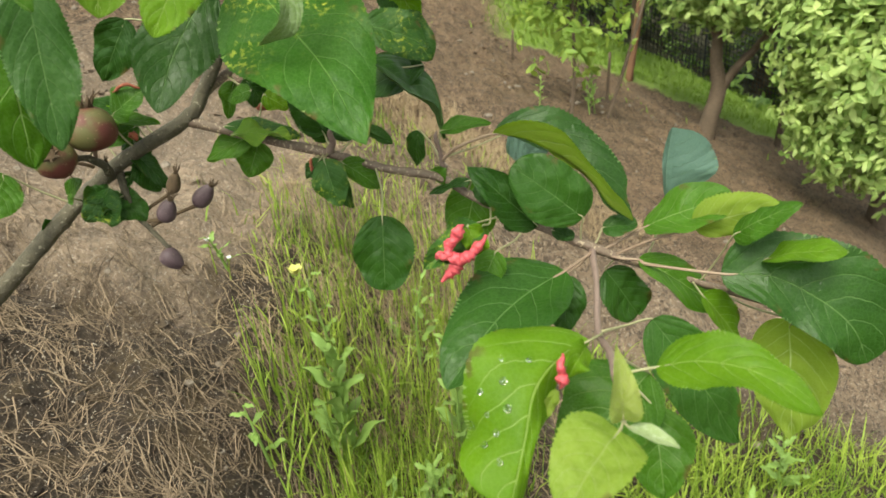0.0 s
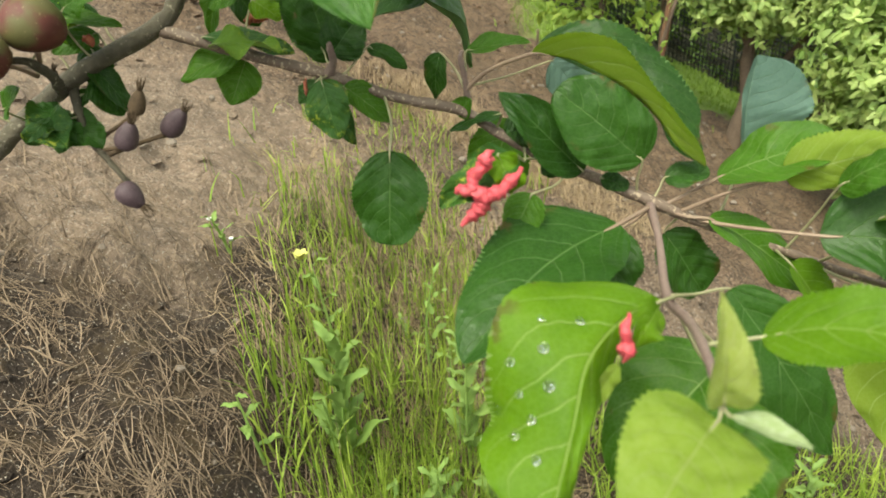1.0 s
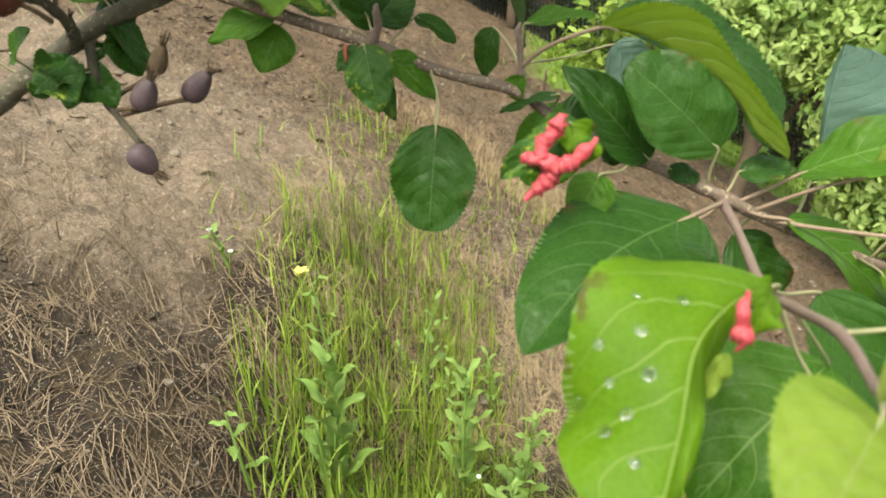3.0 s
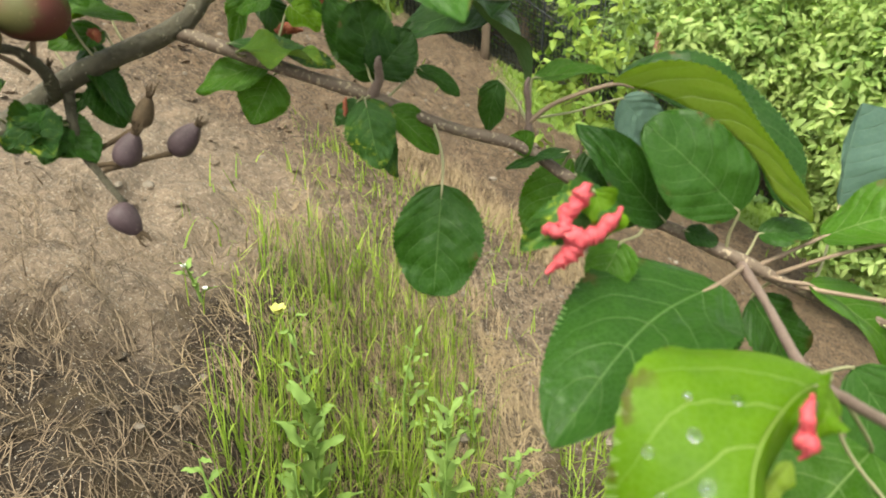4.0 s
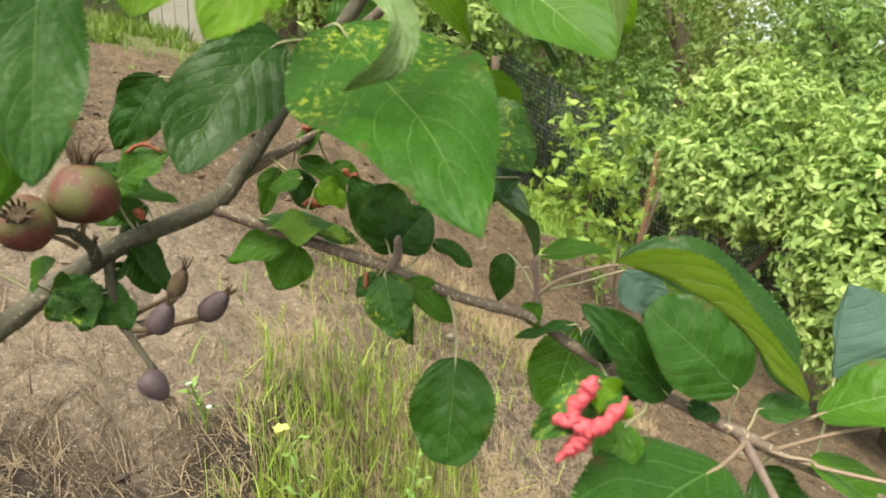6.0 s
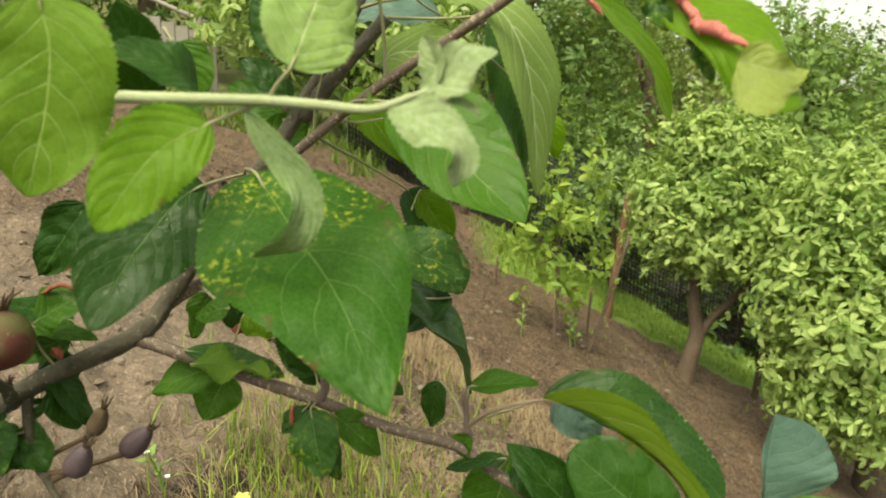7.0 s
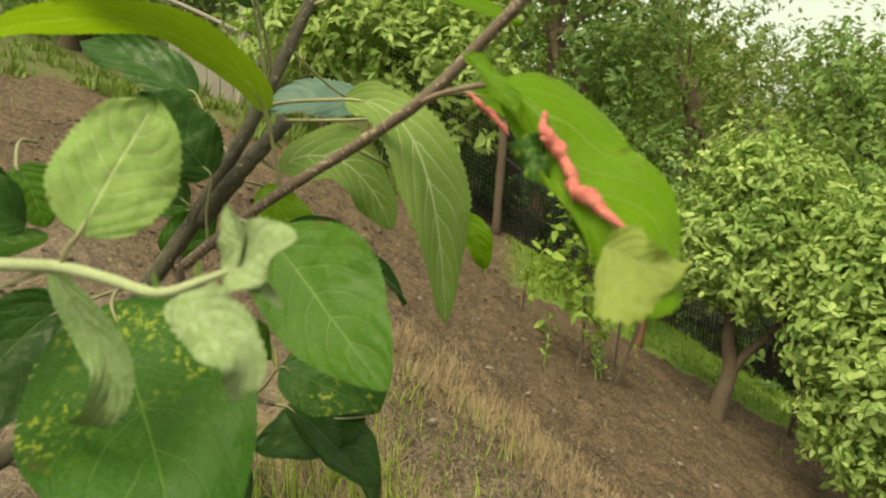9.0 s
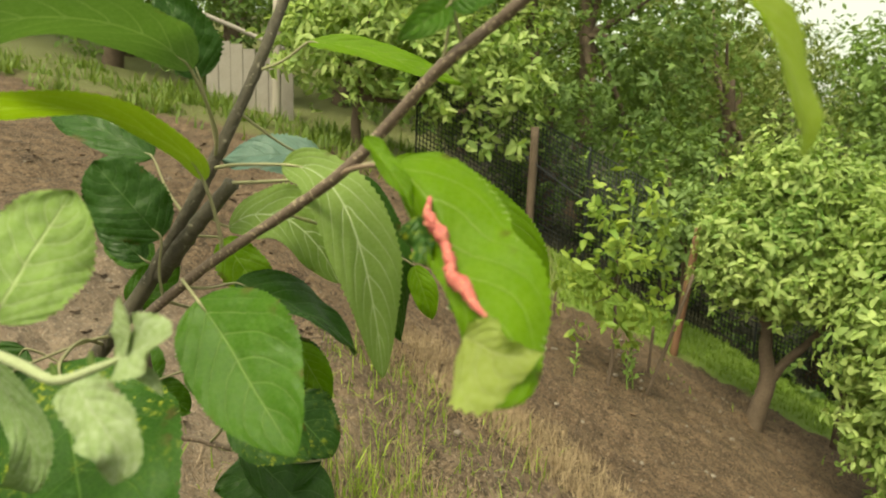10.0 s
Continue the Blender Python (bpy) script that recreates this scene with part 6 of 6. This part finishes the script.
leaf_along('light', [(0.109, 0.341, 1.321), (0.127, 0.33, 1.332), (0.148, 0.315, 1.335), (0.17, 0.3, 1.323)], (-0.129, -0.35, 0.93), 0.03, fold=(0.25, 0.1), stalk=(0.089, 0.338, 1.32), wave=0.1, ragged=0.2, narrow=0.36)
leaf('dark', (0.132, 0.44, 1.28), (0.19, 0.42, 1.19), (-0.175, -0.557, 0.812), 0.045, stalk=(0.092, 0.397, 1.303), fold=0.1, curl=0.35)
leaf('arch', (0.223, 0.45, 1.267), (0.235, 0.44, 1.173), (0.553, 0.676, -0.487), 0.057, stalk=(0.186, 0.49, 1.269), fold=0.1, curl=0.3)
leaf('tip', (0.086, 0.305, 1.322), (0.083, 0.312, 1.358), (-0.059, -0.7, 0.712), 0.015, stalk=(0.087, 0.31, 1.319), fold=0.75, narrow=0.3, curl=0.5, label='folded yellow-green leaf bud')
leaf('yellow', (0.084, 0.302, 1.318), (0.055, 0.265, 1.308), (-0.211, -0.338, 0.917), 0.040, stalk=(0.087, 0.31, 1.319), fold=0.22, curl=0.5, wave=0.05)
leaf('downy', (0.088, 0.303, 1.319), (0.107, 0.29, 1.318), (-0.08, -0.088, 0.993), 0.009, stalk=(0.087, 0.31, 1.319), fold=0.3, curl=0.4, label='pale unfolding leaf')
leaf('mid', (0.122, 0.4, 1.269), (0.07, 0.37, 1.222), (-0.207, -0.479, 0.853), 0.056, stalk=(0.092, 0.375, 1.307), fold=0.12, curl=0.4)
leaf('mid', (0.12, 0.38, 1.261), (0.122, 0.35, 1.218), (-0.07, -0.476, 0.877), 0.037, stalk=(0.092, 0.389, 1.304), fold=0.12, curl=0.4)
# galled leaf on the branch, and small galled leaves behind the fork
leaf('mottled', (0.028, 0.45, 1.349), (-0.009, 0.432, 1.331), (-0.057, -0.771, 0.635), 0.021, stalk=(0.034, 0.529, 1.325), fold=0.3, curl=0.5, wave=0.3, label='crumpled leaf with red galls')
leaf('light', (0.019, 0.445, 1.352), (0.025, 0.44, 1.334), (0.191, -0.821, 0.538), 0.016, stalk=(0.048, 0.523, 1.32), fold=0.3, curl=0.6, wave=0.3)
gall([(0.017, 0.437, 1.356), (0.011, 0.432, 1.35), (0.005, 0.43, 1.344), (-0.002, 0.43, 1.339)], 0.0033, TREE, 5, GALL_PINK)
gall([(0.029, 0.44, 1.347), (0.021, 0.432, 1.34), (0.014, 0.43, 1.337), (0.009, 0.43, 1.331), (0.001, 0.428, 1.323)], 0.0033, TREE, 6, GALL_PINK)
gall([(0.016, 0.428, 1.339), (0.008, 0.427, 1.339)], 0.0033, TREE, 8, GALL_PINK)
leaf('mid', (-0.218, 0.52, 1.415), (-0.193, 0.525, 1.43), (0.333, -0.543, 0.771), 0.022, stalk=(-0.236, 0.504, 1.39), fold=0.2, curl=0.3, wave=0.12)
gall([(-0.215, 0.522, 1.43), (-0.205, 0.522, 1.434), (-0.196, 0.525, 1.43)], 0.0010, TREE, 9, GALL_DULL)
leaf('mid', (-0.227, 0.53, 1.409), (-0.192, 0.53, 1.403), (0.268, -0.401, 0.876), 0.015, stalk=(-0.218, 0.54, 1.381), fold=0.2, curl=0.4)
leaf('mid', (-0.145, 0.6, 1.42), (-0.116, 0.6, 1.4), (0.268, -0.628, 0.731), 0.017, stalk=(-0.141, 0.593, 1.431), fold=0.2, curl=0.4)
leaf('mid', (-0.151, 0.58, 1.416), (-0.164, 0.585, 1.387), (-0.059, -0.855, 0.516), 0.019, stalk=(-0.153, 0.577, 1.424), fold=0.2, curl=0.4)
leaf('dark', (-0.15, 0.6, 1.413), (-0.136, 0.6, 1.388), (0.432, -0.76, 0.485), 0.021, stalk=(-0.144, 0.589, 1.429), fold=0.15, curl=0.4)
leaf('mid', (-0.132, 0.6, 1.438), (-0.146, 0.6, 1.422), (-0.094, -0.78, 0.618), 0.018, stalk=(-0.133, 0.602, 1.436), fold=0.2, curl=0.4)
leaf('mid', (-0.122, 0.61, 1.445), (-0.1, 0.62, 1.426), (0.441, -0.668, 0.599), 0.022, fold=0.2, curl=0.4)
leaf('mid', (-0.122, 0.61, 1.443), (-0.129, 0.62, 1.472), (0.309, -0.871, 0.383), 0.021, fold=0.2, curl=0.4)
leaf('light', (-0.032, 0.62, 1.475), (-0.011, 0.62, 1.44), (0.182, -0.967, 0.179), 0.022, stalk=(-0.055, 0.58, 1.425), fold=0.15, curl=0.4)
leaf('mid', (-0.127, 0.61, 1.416), (-0.109, 0.61, 1.403), (0.359, -0.662, 0.658), 0.013, stalk=(-0.134, 0.601, 1.436), fold=0.2, curl=0.4)
gall([(-0.138, 0.575, 1.396), (-0.129, 0.573, 1.398), (-0.122, 0.572, 1.396)], 0.0024, TREE, 11, GALL_DULL)
gall([(-0.115, 0.6, 1.394), (-0.107, 0.6, 1.387), (-0.103, 0.6, 1.378)], 0.0021, TREE, 12, GALL_DULL)
gall([(-0.144, 0.6, 1.438), (-0.131, 0.605, 1.441)], 0.0023, TREE, 13, GALL_DULL)
gall([(-0.122, 0.61, 1.412), (-0.109, 0.61, 1.407)], 0.0019, TREE, 14, GALL_DULL)
gall([(-0.213, 0.525, 1.399), (-0.209, 0.525, 1.397)], 0.0023, TREE, 15, GALL_DULL)
# leaves and fruit by the limb
leaf('mid', (-0.203, 0.42, 1.526), (-0.213, 0.415, 1.418), (0.655, -0.706, 0.269), 0.058, stalk=(-0.196, 0.475, 1.524), fold=0.1, curl=0.3, wave=0.04)
leaf('mid', (-0.294, 0.5, 1.385), (-0.3, 0.47, 1.364), (0.732, -0.354, 0.583), 0.032, stalk=(-0.265, 0.52, 1.35), fold=0.15, curl=0.3)
leaf('dark', (-0.24, 0.525, 1.355), (-0.252, 0.51, 1.358), (0.469, -0.453, 0.758), 0.018, stalk=(-0.23, 0.527, 1.357), fold=0.15, curl=0.4)
leaf('mid', (-0.257, 0.5, 1.366), (-0.237, 0.49, 1.38), (0.524, -0.639, 0.563), 0.017, stalk=(-0.261, 0.522, 1.353), fold=0.15, curl=0.3)
leaf('dark', (-0.224, 0.54, 1.372), (-0.211, 0.54, 1.349), (0.631, -0.635, 0.446), 0.019, stalk=(-0.227, 0.537, 1.377), fold=0.2, curl=0.5)
leaf('mottled', (-0.253, 0.52, 1.352), (-0.226, 0.5, 1.344), (0.319, -0.76, 0.566), 0.024, stalk=(-0.257, 0.524, 1.356), fold=0.2, curl=0.6, wave=0.12)
leaf('dark', (-0.24, 0.525, 1.353), (-0.215, 0.515, 1.337), (0.633, -0.621, 0.462), 0.023, stalk=(-0.23, 0.527, 1.357), fold=0.25, curl=0.6, wave=0.12)
leaf('dark', (-0.29, 0.515, 1.331), (-0.286, 0.51, 1.346), (0.545, -0.596, 0.59), 0.013, stalk=(-0.287, 0.51, 1.333), fold=0.2, curl=0.6)
fruitlet((-0.228, 0.505, 1.411), (-0.005, 0.141, 0.99), 0.0164, 0.9, FRUIT, (-0.237, 0.52, 1.378), 'small reddish green apple with a dried calyx', 1, 0.8)
fruitlet((-0.243, 0.48, 1.401), (0.337, -0.802, 0.492), 0.0133, 0.92, FRUIT, (-0.241, 0.515, 1.381), 'small green apple', 2, 0.8)
fruitlet((-0.177, 0.535, 1.345), (0.686, 0, 0.727), 0.0062, 1.75, PLUM, (-0.211, 0.512, 1.334), 'small shrivelled purple fruitlet', 3, 1.3)
fruitlet((-0.197, 0.513, 1.345), (0.481, 0, 0.877), 0.0065, 1.45, PLUM, (-0.218, 0.515, 1.335), 'small shrivelled purple fruitlet', 4, 1.3)
fruitlet((-0.195, 0.496, 1.314), (0.62, 0, -0.784), 0.0068, 1.3, PLUM, (-0.197, 0.498, 1.322), 'small shrivelled purple fruitlet', 5, 1.2)
fruitlet((-0.192, 0.525, 1.361), (0.398, 0, 0.917), 0.0050, 1.7, DRY, (-0.221, 0.52, 1.34), 'dried brown fruitlet', 6, 1.8)
fruitlet((-0.235, 0.52, 1.381), (0.499, 0, 0.866), 0.0030, 1.0, DRY, (-0.236, 0.525, 1.37), 'dried brown fruitlet', 7, 1.5)
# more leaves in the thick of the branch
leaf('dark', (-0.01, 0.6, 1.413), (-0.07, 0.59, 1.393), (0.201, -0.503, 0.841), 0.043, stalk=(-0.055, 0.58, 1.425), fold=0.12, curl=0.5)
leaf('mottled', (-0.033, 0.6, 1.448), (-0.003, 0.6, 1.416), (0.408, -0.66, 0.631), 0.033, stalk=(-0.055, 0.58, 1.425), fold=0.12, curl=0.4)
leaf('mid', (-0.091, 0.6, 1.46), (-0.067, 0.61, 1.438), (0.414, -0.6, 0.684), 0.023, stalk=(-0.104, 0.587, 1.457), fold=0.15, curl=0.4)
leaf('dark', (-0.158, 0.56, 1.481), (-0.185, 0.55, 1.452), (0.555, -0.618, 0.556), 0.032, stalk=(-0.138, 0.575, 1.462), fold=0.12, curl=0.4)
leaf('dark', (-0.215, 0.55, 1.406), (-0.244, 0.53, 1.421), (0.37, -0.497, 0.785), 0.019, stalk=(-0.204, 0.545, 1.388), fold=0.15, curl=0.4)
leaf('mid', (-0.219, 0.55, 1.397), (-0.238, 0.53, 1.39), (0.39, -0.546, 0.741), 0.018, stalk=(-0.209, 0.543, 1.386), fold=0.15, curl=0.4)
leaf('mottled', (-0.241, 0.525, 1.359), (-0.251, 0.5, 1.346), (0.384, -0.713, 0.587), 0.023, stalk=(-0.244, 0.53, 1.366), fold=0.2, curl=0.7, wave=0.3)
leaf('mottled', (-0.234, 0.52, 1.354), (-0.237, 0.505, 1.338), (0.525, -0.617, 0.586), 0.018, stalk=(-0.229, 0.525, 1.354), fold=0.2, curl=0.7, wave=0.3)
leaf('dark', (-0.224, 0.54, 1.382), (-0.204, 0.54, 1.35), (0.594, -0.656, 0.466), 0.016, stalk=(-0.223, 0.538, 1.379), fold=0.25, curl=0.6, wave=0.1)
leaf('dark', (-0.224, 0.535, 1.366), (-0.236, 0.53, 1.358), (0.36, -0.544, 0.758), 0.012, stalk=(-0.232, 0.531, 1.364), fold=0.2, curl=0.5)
leaf('light', (-0.076, 0.62, 1.535), (-0.043, 0.62, 1.492), (0.271, -0.925, 0.268), 0.026, stalk=(-0.087, 0.585, 1.541), fold=0.15, curl=0.5)
leaf('mid', (-0.124, 0.6, 1.496), (-0.098, 0.61, 1.52), (0.282, -0.886, 0.368), 0.024, stalk=(-0.116, 0.581, 1.494), fold=0.15, curl=0.5)
leaf('mid', (-0.115, 0.61, 1.52), (-0.149, 0.62, 1.536), (0.229, -0.915, 0.331), 0.024, stalk=(-0.102, 0.584, 1.515), fold=0.15, curl=0.5)
leaf('flecked', (-0.146, 0.535, 1.39), (-0.102, 0.53, 1.386), (0.253, -0.317, 0.914), 0.017, stalk=(-0.146, 0.551, 1.386), fold=0.15, curl=0.4, wave=0.35, label='yellow-flecked puckered leaf')
leaf('mid', (-0.133, 0.56, 1.414), (-0.154, 0.565, 1.406), (0.336, -0.655, 0.677), 0.017, stalk=(-0.155, 0.575, 1.423), fold=0.2, curl=0.5)
leaf('light', (-0.125, 0.56, 1.41), (-0.109, 0.56, 1.398), (0.388, -0.633, 0.67), 0.019, stalk=(-0.132, 0.55, 1.382), fold=0.2, curl=0.5, wave=0.1)
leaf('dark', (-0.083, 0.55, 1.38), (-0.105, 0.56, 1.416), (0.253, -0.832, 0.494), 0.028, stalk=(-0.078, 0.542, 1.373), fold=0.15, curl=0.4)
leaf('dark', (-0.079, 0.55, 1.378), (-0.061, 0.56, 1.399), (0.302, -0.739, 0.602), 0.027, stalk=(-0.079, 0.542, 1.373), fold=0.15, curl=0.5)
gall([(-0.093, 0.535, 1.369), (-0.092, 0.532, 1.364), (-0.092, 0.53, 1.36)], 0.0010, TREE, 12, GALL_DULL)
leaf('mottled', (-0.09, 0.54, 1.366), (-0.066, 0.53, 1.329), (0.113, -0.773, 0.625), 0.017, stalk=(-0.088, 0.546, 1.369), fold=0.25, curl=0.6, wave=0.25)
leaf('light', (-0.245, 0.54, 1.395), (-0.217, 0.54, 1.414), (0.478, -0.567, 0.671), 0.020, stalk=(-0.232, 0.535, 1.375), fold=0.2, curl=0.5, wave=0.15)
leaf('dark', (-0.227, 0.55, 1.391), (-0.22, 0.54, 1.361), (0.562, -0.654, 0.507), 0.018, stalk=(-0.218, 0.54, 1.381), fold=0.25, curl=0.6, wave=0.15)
leaf('mottled', (-0.248, 0.53, 1.353), (-0.255, 0.51, 1.346), (0.383, -0.519, 0.764), 0.020, stalk=(-0.253, 0.526, 1.359), fold=0.25, curl=0.7, wave=0.3)
